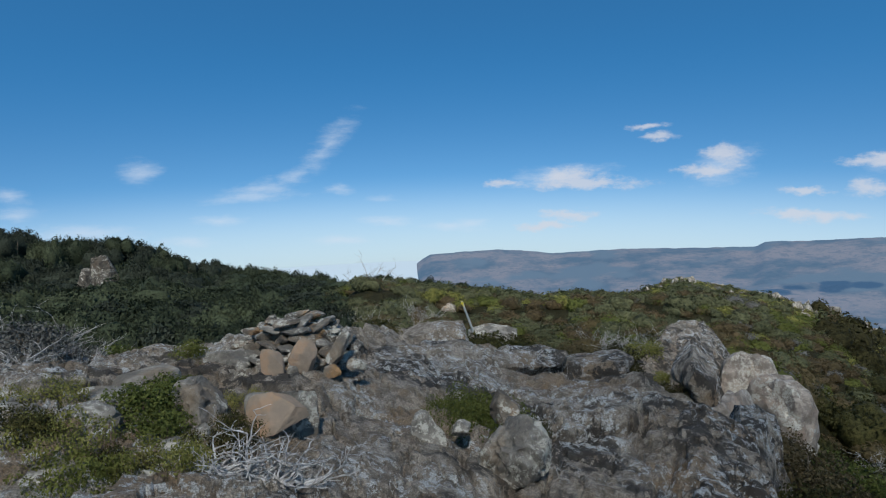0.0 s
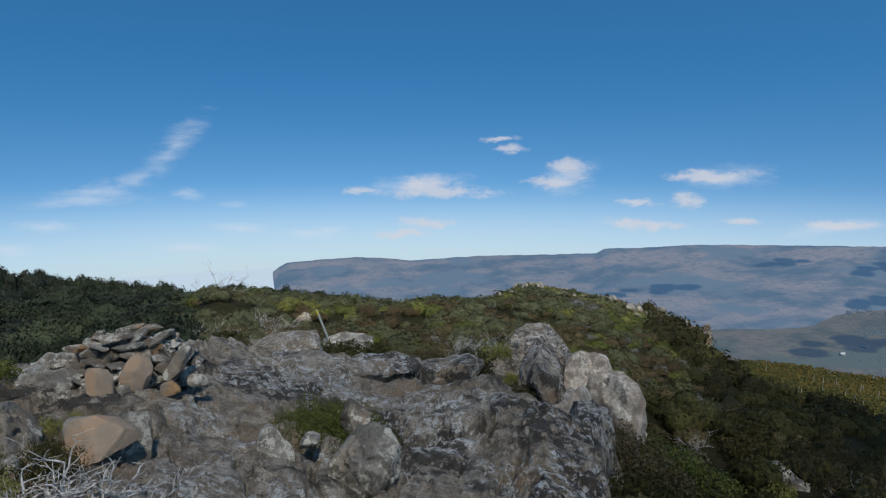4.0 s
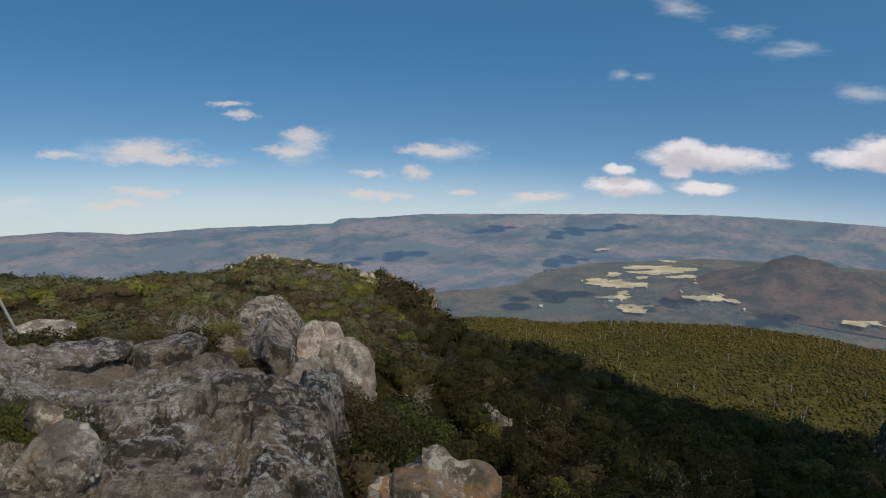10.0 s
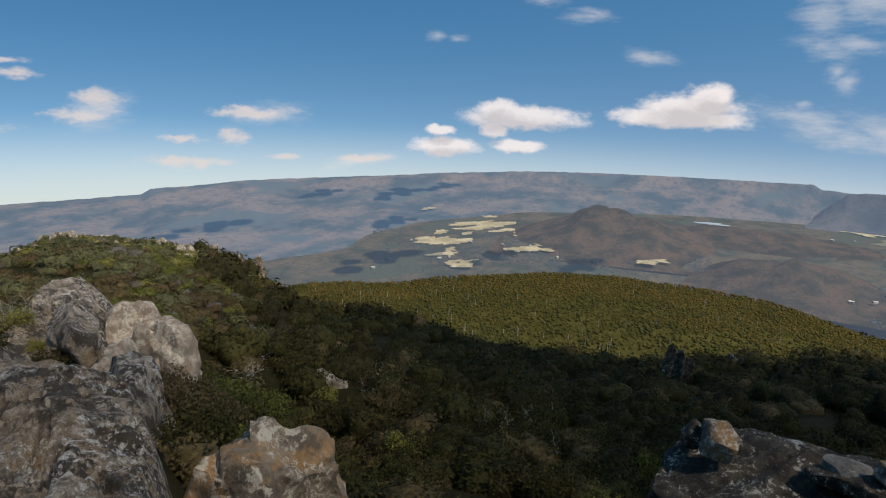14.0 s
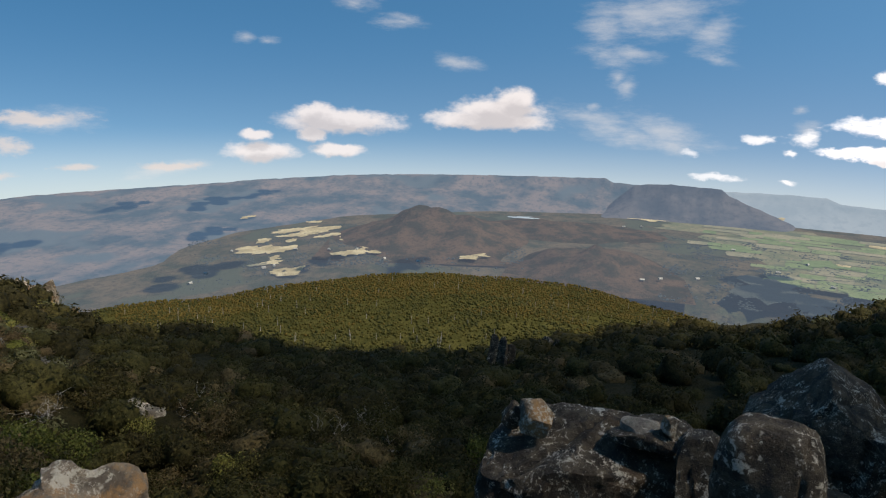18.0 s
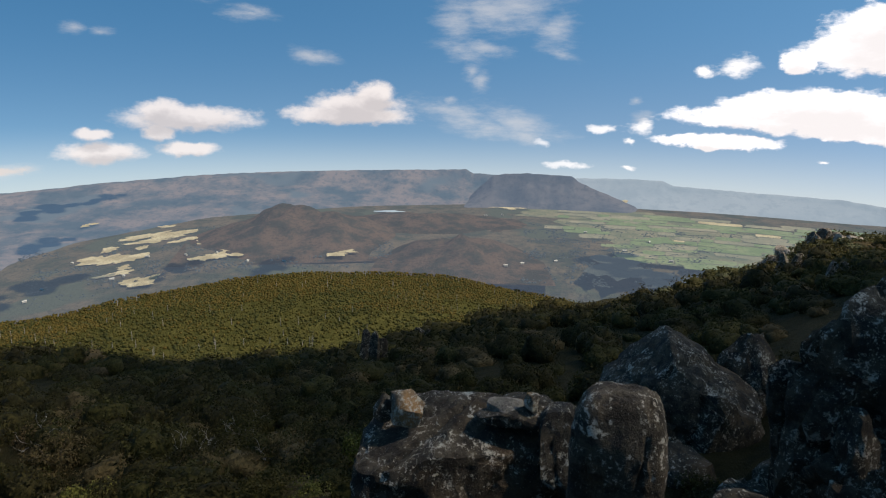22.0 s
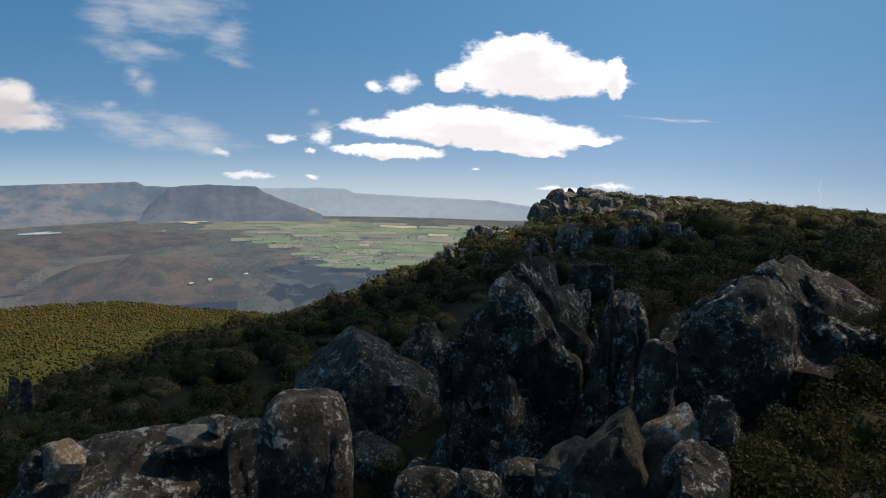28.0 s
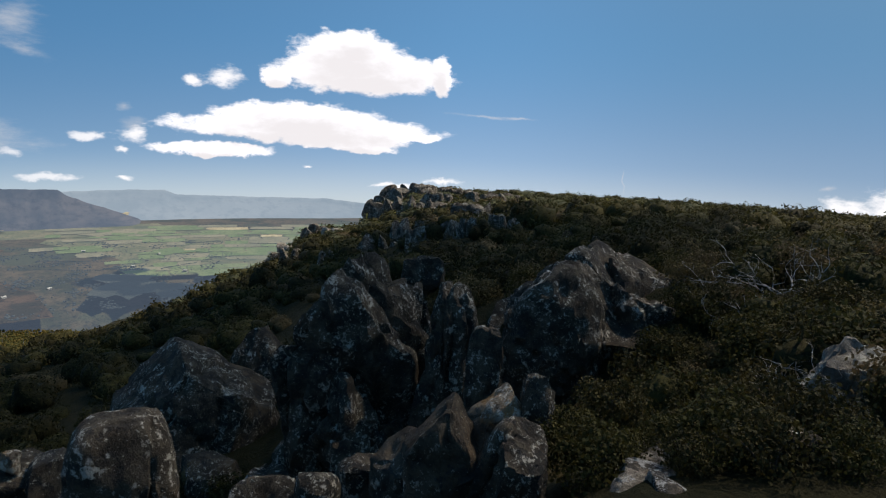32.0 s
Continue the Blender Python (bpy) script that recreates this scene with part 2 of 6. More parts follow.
# ---- materials ----
class Graph:
    """A small helper that wires one node material."""

    def __init__(self, name, rough=0.9, spec=0.25):
        self.m = bpy.data.materials.new(name)
        self.m.use_nodes = True
        self.n, self.l = self.m.node_tree.nodes, self.m.node_tree.links
        self.b = self.n["Principled BSDF"]
        self.b.inputs["Roughness"].default_value = rough
        self.b.inputs["Specular IOR Level"].default_value = spec
        self.co = self.n.new("ShaderNodeTexCoord").outputs["Object"]

    def world(self):
        self.co = self.n.new("ShaderNodeNewGeometry").outputs["Position"]
        return self

    def per_object(self):
        """Shifts the pattern from object to object."""
        i = self.n.new("ShaderNodeObjectInfo").outputs["Random"]
        a = self.n.new("ShaderNodeVectorMath")
        a.operation = "MULTIPLY_ADD"
        self.l.new(i, a.inputs[0])
        a.inputs[1].default_value = (37, 53, 71)
        self.l.new(self.co, a.inputs[2])
        self.co = a.outputs[0]
        return self

    def link(self, v, sock):
        if isinstance(v, (int, float)):
            sock.default_value = v
        elif isinstance(v, tuple):
            sock.default_value = v
        else:
            self.l.new(v, sock)

    def noise(self, scale, detail=4, rough=0.6, stretch=(1, 1, 1), warp=0.0):
        m = self.n.new("ShaderNodeMapping")
        m.inputs["Scale"].default_value = stretch
        self.l.new(self.co, m.inputs[0])
        t = self.n.new("ShaderNodeTexNoise")
        t.inputs["Scale"].default_value, t.inputs["Detail"].default_value = scale, detail
        t.inputs["Roughness"].default_value, t.inputs["Distortion"].default_value = rough, warp
        self.l.new(m.outputs[0], t.inputs["Vector"])
        return t.outputs[0]

    def cells(self, scale, feature="DISTANCE_TO_EDGE", warp=0.0, stretch=(1, 1, 1)):
        v = self.n.new("ShaderNodeTexVoronoi")
        v.feature = feature
        v.inputs["Scale"].default_value = scale
        m = self.n.new("ShaderNodeMapping")
        m.inputs["Scale"].default_value = stretch
        self.l.new(self.co, m.inputs[0])
        src = m.outputs[0]
        if warp:
            t = self.n.new("ShaderNodeTexNoise")
            t.inputs["Scale"].default_value = scale * 1.7
            self.l.new(src, t.inputs["Vector"])
            a = self.n.new("ShaderNodeVectorMath")
            a.operation = "MULTIPLY_ADD"
            self.l.new(t.outputs["Color"], a.inputs[0])
            a.inputs[1].default_value = (warp, warp, warp)
            self.l.new(src, a.inputs[2])
            src = a.outputs[0]
        self.l.new(src, v.inputs["Vector"])
        return v.outputs["Color" if feature == "F1" else "Distance"]

    def ramp(self, x, lo, hi):
        n = self.n.new("ShaderNodeMapRange")
        n.interpolation_type = "SMOOTHSTEP"
        self.link(x, n.inputs[0])
        n.inputs[1].default_value, n.inputs[2].default_value = lo, hi
        return n.outputs[0]

    def math(self, op, a, b=0.0):
        n = self.n.new("ShaderNodeMath")
        n.operation = op
        self.link(a, n.inputs[0])
        self.link(b, n.inputs[1])
        return n.outputs[0]

    def mix(self, f, a, b):
        n = self.n.new("ShaderNodeMix")
        n.data_type = "RGBA"
        self.link(f, n.inputs[0])
        self.link(a, n.inputs[6])
        self.link(b, n.inputs[7])
        return n.outputs[2]

    def random(self):
        return self.n.new("ShaderNodeObjectInfo").outputs["Random"]

    def island(self):
        return self.n.new("ShaderNodeNewGeometry").outputs["Random Per Island"]

    def up(self):
        g = self.n.new("ShaderNodeNewGeometry")
        s = self.n.new("ShaderNodeSeparateXYZ")
        self.l.new(g.outputs["Normal"], s.inputs[0])
        return s.outputs[2]

    def colour(self, c):
        self.link(c, self.b.inputs["Base Color"])
        return self

    def bump(self, h, strength, dist=0.05):
        n = self.n.new("ShaderNodeBump")
        n.inputs["Strength"].default_value, n.inputs["Distance"].default_value = strength, dist
        self.l.new(h, n.inputs["Height"])
        self.l.new(n.outputs[0], self.b.inputs["Normal"])
        return self

    def done(self):
        return self.m


def rock_material(name, base, dark, warm, warm_amount=0.5, lichen=0.62, black=0.62):
    """Weathered summit rock: grey crust, rusty breaks, pale and black lichen."""
    g = Graph(name, 0.92, 0.2).world()
    big, mid, fine = g.noise(0.7, 5, 0.6), g.noise(3.2, 7, 0.68), g.noise(26, 6, 0.7)
    c = g.mix(g.ramp(mid, 0.42, 0.60), dark, base)
    c = g.mix(g.math("MULTIPLY", g.ramp(g.noise(1.4, 7, 0.7), 0.5, 0.62), warm_amount), c, warm)
    c = g.mix(g.math("MULTIPLY", g.ramp(g.noise(2.3, 9, 0.75), black, black + 0.05), 0.85), c, (0.022, 0.022, 0.022, 1))
    pale = g.math("MULTIPLY", g.ramp(g.noise(1.6, 4, 0.55), 0.47, 0.54), g.ramp(g.noise(15.0, 8, 0.78), lichen - 0.08, lichen - 0.05))
    blot = g.math("MULTIPLY", g.ramp(g.noise(2.6, 3, 0.5), 0.56, 0.60), g.ramp(g.noise(7.0, 8, 0.8), lichen - 0.10, lichen - 0.08))
    pale = g.math("MAXIMUM", pale, blot)
    c = g.mix(g.math("MULTIPLY", pale, 0.85), c, (0.52, 0.48, 0.40, 1))
    speck = g.ramp(g.noise(34, 3, 0.6), 0.64, 0.70)
    c = g.mix(g.math("MULTIPLY", speck, 0.5), c, (0.42, 0.39, 0.33, 1))
    c = g.mix(g.math("MULTIPLY", g.ramp(fine, 0.35, 0.6), 0.35), c, g.mix(0.5, c, base))
    h = g.math("ADD", g.math("MULTIPLY", mid, 1.0), g.math("ADD", g.math("MULTIPLY", fine, 0.35), g.math("MULTIPLY", g.noise(80, 4, 0.7), 0.12)))
    h = g.math("ADD", h, g.math("MULTIPLY", big, 0.8))
    return g.colour(c).bump(h, 0.9, 0.09).done()


def shelf_material():
    """The trodden shelf: brown-grey bedrock with earthy hollows, black crust and pale lichen."""
    g = Graph("shelf_rock", 0.93, 0.2).world()
    mid, fine = g.noise(5.0, 9, 0.75), g.noise(30, 7, 0.75)
    c = g.mix(g.ramp(mid, 0.42, 0.58), (0.25, 0.198, 0.148, 1), (0.56, 0.475, 0.38, 1))
    c = g.mix(g.math("MULTIPLY", g.ramp(g.noise(0.55, 7, 0.7), 0.50, 0.60), 0.75), c, (0.34, 0.225, 0.125, 1))
    c = g.mix(g.math("MULTIPLY", g.ramp(fine, 0.52, 0.62), 0.65), c, (0.10, 0.082, 0.062, 1))
    east = g.n.new("ShaderNodeSeparateXYZ")
    g.l.new(g.co, east.inputs[0])
    # the black crust grows thicker on the eastern side
    zone = g.ramp(g.math("ADD", g.noise(0.42, 5, 0.6), g.math("MULTIPLY", g.math("MINIMUM", east.outputs[0], 4.0), 0.022)), 0.48, 0.54)
    crust = g.ramp(g.noise(2.8, 10, 0.76), 0.47, 0.505)
    c = g.mix(g.math("MULTIPLY", g.math("MULTIPLY", zone, crust), 0.9), c, (0.028, 0.026, 0.024, 1))
    patch = g.ramp(g.noise(0.75, 4, 0.55), 0.46, 0.54)
    spots = g.ramp(g.noise(9.0, 9, 0.8), 0.525, 0.55)
    c = g.mix(g.math("MULTIPLY", g.math("MULTIPLY", patch, spots), 0.95), c, (0.78, 0.76, 0.72, 1))
    c = g.mix(g.math("MULTIPLY", g.ramp(g.noise(42, 3, 0.6), 0.65, 0.70), 0.55), c, (0.50, 0.49, 0.46, 1))
    grit = g.noise(95, 4, 0.7)
    c = g.mix(g.math("MULTIPLY", g.ramp(grit, 0.42, 0.60), 0.75), g.mix(0.62, c, (0.06, 0.05, 0.04, 1)), c)
    h = g.math("ADD", g.math("MULTIPLY", mid, 0.6), g.math("ADD", g.math("MULTIPLY", fine, 0.45), g.math("MULTIPLY", grit, 0.2)))
    return g.colour(c).bump(h, 1.0, 0.09).done()


ROCK_SHELF = shelf_material()
ROCK_GREY = rock_material("grey_rock", (0.26, 0.23, 0.19, 1), (0.115, 0.10, 0.083, 1), (0.27, 0.18, 0.10, 1), 0.4, 0.60, 0.62)
ROCK_WARM = rock_material("rusty_rock", (0.215, 0.172, 0.128, 1), (0.09, 0.073, 0.056, 1), (0.36, 0.19, 0.07, 1), 0.8, 0.60, 0.58)
ROCK_CRAG = rock_material("hill_crag_rock", (0.12, 0.102, 0.08, 1), (0.045, 0.038, 0.03, 1), (0.15, 0.10, 0.06, 1), 0.35, 0.62, 0.58)
ROCK_PINK = rock_material("pinkish_rock", (0.36, 0.30, 0.245, 1), (0.17, 0.138, 0.112, 1), (0.34, 0.23, 0.155, 1), 0.5, 0.585, 0.64)
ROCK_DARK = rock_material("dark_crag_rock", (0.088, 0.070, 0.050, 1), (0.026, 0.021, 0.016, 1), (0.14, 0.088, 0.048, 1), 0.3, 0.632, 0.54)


def clay_material():
    g = Graph("broken_ochre_face", 0.95, 0.15)
    c = g.mix(g.ramp(g.noise(6, 6, 0.65), 0.35, 0.7), (0.20, 0.155, 0.115, 1), (0.28, 0.205, 0.145, 1))
    c = g.mix(g.math("MULTIPLY", g.ramp(g.noise(2.5, 4, 0.6), 0.55, 0.62), 0.5), c, (0.30, 0.18, 0.10, 1))
    return g.colour(c).bump(g.noise(30, 5, 0.7), 0.5, 0.02).done()


OCHRE = clay_material()


def soil_material():
    g = Graph("heath_soil", 0.97, 0.1).world()
    c = g.mix(g.ramp(g.noise(1.2, 6, 0.65), 0.35, 0.65), (0.022, 0.022, 0.009, 1), (0.045, 0.038, 0.016, 1))
    c = g.mix(g.ramp(g.noise(9, 5, 0.7), 0.55, 0.7), c, (0.052, 0.048, 0.020, 1))
    return g.colour(c).bump(g.noise(14, 6, 0.7), 1.0, 0.2).done()


SOIL = soil_material()


def leaf_material(name, a, b, tip, thin=0.32, grain=9.0, deep=0.75):
    g = Graph(name, 0.75, 0.16)
    isl = g.island()
    c = g.mix(isl, a, b)
    c = g.mix(g.ramp(g.random(), 0.25, 1.0), c, g.mix(0.6, c, tip))
    g.world()
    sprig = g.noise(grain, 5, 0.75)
    # Noise puts the shade of gaps between leaf clusters into the colour.
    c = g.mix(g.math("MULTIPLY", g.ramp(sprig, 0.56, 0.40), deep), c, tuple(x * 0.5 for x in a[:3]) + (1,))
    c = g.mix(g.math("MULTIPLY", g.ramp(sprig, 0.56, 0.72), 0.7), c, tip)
    g.colour(c).bump(sprig, 0.6, 0.6 / grain)
    tr = g.n.new("ShaderNodeBsdfTranslucent")
    g.l.new(c, tr.inputs[0])
    mx = g.n.new("ShaderNodeMixShader")
    mx.inputs[0].default_value = thin
    g.l.new(g.b.outputs[0], mx.inputs[1])
    g.l.new(tr.outputs[0], mx.inputs[2])
    g.l.new(mx.outputs[0], g.n["Material Output"].inputs[0])
    return g.done()


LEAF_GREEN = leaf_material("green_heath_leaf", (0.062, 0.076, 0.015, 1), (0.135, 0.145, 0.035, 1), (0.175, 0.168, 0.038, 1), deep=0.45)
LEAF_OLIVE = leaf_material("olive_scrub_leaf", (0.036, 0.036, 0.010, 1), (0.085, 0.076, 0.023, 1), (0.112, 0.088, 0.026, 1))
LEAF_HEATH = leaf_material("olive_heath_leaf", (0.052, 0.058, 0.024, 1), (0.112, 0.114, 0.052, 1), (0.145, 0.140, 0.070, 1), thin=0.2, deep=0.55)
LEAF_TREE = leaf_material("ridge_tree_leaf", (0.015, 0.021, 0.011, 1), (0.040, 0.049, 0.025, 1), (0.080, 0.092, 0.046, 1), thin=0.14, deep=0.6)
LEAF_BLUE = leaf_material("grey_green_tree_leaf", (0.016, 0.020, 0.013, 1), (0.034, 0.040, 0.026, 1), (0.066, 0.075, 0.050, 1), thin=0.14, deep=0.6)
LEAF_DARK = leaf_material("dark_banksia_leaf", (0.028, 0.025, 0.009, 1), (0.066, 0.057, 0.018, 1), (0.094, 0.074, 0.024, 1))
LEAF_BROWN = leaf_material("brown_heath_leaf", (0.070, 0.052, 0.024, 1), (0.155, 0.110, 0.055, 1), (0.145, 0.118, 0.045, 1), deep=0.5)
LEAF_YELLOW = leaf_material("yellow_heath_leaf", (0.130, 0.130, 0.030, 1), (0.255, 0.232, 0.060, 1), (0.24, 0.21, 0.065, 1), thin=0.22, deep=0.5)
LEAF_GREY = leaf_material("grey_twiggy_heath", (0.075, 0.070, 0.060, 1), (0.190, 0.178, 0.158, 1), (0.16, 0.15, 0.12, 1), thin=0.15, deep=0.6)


def twig_material(name, a, b):
    g = Graph(name, 0.9, 0.15)
    c = g.mix(g.ramp(g.noise(18, 5, 0.6, (1, 1, 0.2)), 0.35, 0.65), a, b)
    return g.colour(c).bump(g.noise(60, 3, 0.6), 0.4, 0.01).done()


TWIG_GREY = twig_material("bleached_twig", (0.20, 0.18, 0.16, 1), (0.48, 0.45, 0.42, 1))
TWIG_BROWN = twig_material("brown_stem", (0.06, 0.045, 0.03, 1), (0.14, 0.11, 0.08, 1))


def plain(name, col, rough=0.8, bump=40):
    g = Graph(name, rough, 0.3)
    c = g.mix(g.ramp(g.noise(bump * 0.3, 5, 0.6), 0.3, 0.7), tuple(x * 0.8 for x in col[:3]) + (1,), col)
    return g.colour(c).bump(g.noise(bump, 4, 0.6), 0.3, 0.01).done()


POST_GREY = plain("weathered_steel_post", (0.30, 0.31, 0.30, 1), 0.55)
POST_YELLOW = plain("yellow_marker_paint", (0.62, 0.50, 0.04, 1), 0.5)


def far_material(name, a, b, scale, haze_glow, haze_strength, c3=None, stretch=(1, 1, 1), lumps=18.0):
    """Plain backdrop of the distance: woodland mottle, with aerial haze painted in as faint emission."""
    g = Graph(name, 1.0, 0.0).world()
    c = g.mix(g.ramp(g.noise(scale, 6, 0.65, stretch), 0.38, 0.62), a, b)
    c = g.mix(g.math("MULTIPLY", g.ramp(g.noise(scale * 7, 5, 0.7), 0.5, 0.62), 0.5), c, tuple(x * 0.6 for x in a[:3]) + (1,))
    # Third colour lays broad patches; on the range they paint in cloud shadow.
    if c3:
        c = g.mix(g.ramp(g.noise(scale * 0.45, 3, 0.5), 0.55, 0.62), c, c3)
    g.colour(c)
    g.b.inputs["Emission Color"].default_value = haze_glow
    g.b.inputs["Emission Strength"].default_value = haze_strength
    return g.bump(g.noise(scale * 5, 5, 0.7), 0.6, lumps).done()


# Each emission colour and strength below is aerial haze painted onto the land.
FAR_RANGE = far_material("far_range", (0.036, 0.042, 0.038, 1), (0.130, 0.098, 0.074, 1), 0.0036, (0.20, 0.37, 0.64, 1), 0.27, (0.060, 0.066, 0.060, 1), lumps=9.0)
# Paler copy of the range for its farther end, with more painted haze.
FAR_HAZY = far_material("far_hazy_range", (0.05, 0.055, 0.06, 1), (0.09, 0.09, 0.09, 1), 0.0022, (0.40, 0.56, 0.74, 1), 0.50, lumps=6.0)
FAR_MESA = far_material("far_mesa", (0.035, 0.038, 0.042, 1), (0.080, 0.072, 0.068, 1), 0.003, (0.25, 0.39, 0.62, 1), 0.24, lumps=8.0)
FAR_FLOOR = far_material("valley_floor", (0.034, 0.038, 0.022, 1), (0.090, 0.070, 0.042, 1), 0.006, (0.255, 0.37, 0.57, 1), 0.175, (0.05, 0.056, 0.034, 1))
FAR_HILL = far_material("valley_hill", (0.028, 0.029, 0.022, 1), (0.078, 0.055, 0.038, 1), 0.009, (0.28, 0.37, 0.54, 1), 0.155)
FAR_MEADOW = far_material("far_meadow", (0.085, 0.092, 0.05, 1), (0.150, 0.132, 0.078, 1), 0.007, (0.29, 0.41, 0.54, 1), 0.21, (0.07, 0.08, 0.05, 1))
# Emission set to the milky horizon, so painted haze hides the sea.
FAR_SEA = far_material("far_sea_haze", (0.02, 0.02, 0.02, 1), (0.025, 0.025, 0.025, 1), 0.002, (0.54, 0.63, 0.70, 1), 0.93)
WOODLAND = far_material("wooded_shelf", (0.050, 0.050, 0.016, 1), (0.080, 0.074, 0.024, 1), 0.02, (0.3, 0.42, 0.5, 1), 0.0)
# Fields, lake and far woods carry painted haze too.
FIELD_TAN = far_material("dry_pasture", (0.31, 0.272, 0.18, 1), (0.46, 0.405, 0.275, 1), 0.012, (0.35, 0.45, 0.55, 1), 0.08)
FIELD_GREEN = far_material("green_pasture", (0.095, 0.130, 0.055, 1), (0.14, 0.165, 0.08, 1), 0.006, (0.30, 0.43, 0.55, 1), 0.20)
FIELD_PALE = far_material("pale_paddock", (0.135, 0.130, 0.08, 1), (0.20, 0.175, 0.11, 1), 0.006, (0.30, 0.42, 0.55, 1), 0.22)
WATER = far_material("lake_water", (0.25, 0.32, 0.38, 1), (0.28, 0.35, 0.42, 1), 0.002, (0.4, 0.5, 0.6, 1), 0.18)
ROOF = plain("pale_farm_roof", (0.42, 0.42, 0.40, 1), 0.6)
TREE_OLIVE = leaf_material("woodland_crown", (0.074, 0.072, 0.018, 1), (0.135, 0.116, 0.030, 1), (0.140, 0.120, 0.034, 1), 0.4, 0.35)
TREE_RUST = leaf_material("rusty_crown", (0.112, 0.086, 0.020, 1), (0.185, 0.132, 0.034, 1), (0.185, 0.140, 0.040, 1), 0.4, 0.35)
# Dark far trees; also the colour of cloud shade painted on the valley.
FAR_WOOD_SHADE = far_material("far_wood_and_shade", (0.028, 0.034, 0.030, 1), (0.045, 0.050, 0.042, 1), 0.01, (0.28, 0.40, 0.57, 1), 0.21)
SHADE_CLOUD = plain("shade_cloud", (0.85, 0.86, 0.88, 1), 1.0, 0.2)
# Greener copy of the woodland crown, with shade put into its colour.
TREE_SHADED_GREEN = leaf_material("shaded_green_woodland_crown", (0.050, 0.058, 0.018, 1), (0.085, 0.088, 0.028, 1), (0.10, 0.10, 0.034, 1), 0.4, 0.35)
# ---- helpers for shapes ----
def polar(az, r, z=0.0):
    return Vector((r * math.sin(radians(az)), r * math.cos(radians(az)), z))


def mesh_of(name, verts, faces, material, smooth=False):
    me = bpy.data.meshes.new(name)
    me.from_pydata([tuple(v) for v in verts], [], faces)
    me.materials.append(material)
    if smooth:
        me.polygons.foreach_set("use_smooth", [True] * len(me.polygons))
    me.update()
    return me


def thing(name, label, category, at=(0, 0, 0), group="", kind=""):
    ob = new(name)
    ob.location = at
    ob.empty_display_size = 0.1
    return tagged(ob, label, category, group, kind)


def part(name, me, parent, label="", at=(0, 0, 0)):
    ob = new(name, me)
    ob.parent = parent
    ob.location = at
    return tagged(ob, label)


def grid_faces(nu, nv):
    return [(i * nv + j, i * nv + j + 1, (i + 1) * nv + j + 1, (i + 1) * nv + j) for i in range(nu - 1) for j in range(nv - 1)]


def table(az, xs, ys):
    return float(np.interp(az, xs, ys))


# ---- the lie of the land: a summit that falls away all round ----
# heading, distance of the brow, height angle of the brow's ground
BROW = [(-80, 85, -11.5), (-40, 85, -11.6), (-26, 80, -11.9), (-12, 72, -12.4), (-6, 55, -11.9), (2, 48, -12.7), (10, 48, -13.4),
        (16, 55, -13.3), (18, 66, -12.8), (20.7, 75, -11.6), (26, 72, -12.5), (31.5, 64, -13.4), (34.5, 58, -14.8), (38, 52, -17.4), (41.5, 50, -19.2),
        (48, 48, -19.4), (52, 50, -20.9), (57, 55, -21.9), (69, 60, -21.9), (75, 60, -21.4), (81, 60, -19.6), (88, 64, -17.8),
        (95, 72, -16.4), (101, 82, -15.0), (107, 100, -12.3), (110.3, 110, -11.0), (111.5, 110, -9.3), (116, 118, -8.9), (118.4, 128, -6.2), (121, 140, -5.2),
        (160, 150, -5.2), (200, 110, -6.0), (280, 85, -11.5)]
B_AZ, B_R, B_EL = zip(*BROW)
# ground height 5 m from the turning point
N_AZ = (-80, -33, -22, -13, 0, 6, 22, 27, 30, 34, 40, 75, 95, 108, 118, 124, 132, 142, 200, 280)
N_Z = (0.7, 0.6, 0.4, 0.2, -0.1, -0.3, -0.25, -0.5, -1.2, -2.2, -2.9, -3.3, -3.4, -3.2, -2.2, -0.7, -0.1, 0.3, 0.5, 0.7)
F_AZ, F_Z = (-80, 5, 40, 60, 120, 200, 280), (-850, -850, -720, -620, -600, -600, -850)


HOLLOWS = [(32, 13.5, 5.8, 2.6), (128, 9.0, 5.0, 1.3), (111, 9.5, 4.5, 0.9), (137, 9.5, 4.0, 0.9)]


def smoothed(values, half=9.0):
    """The brow's values averaged over a span of headings."""
    return [float(np.mean([table(min(279, max(-79, a + d * half / 4)), B_AZ, values) for d in range(-4, 5)])) for a in B_AZ]


S_R = smoothed(B_R)
S_Z = smoothed([EYE + r * math.tan(radians(e)) for r, e in zip(B_R, B_EL)])


def wrap(az):
    return (az + 80) % 360 - 80


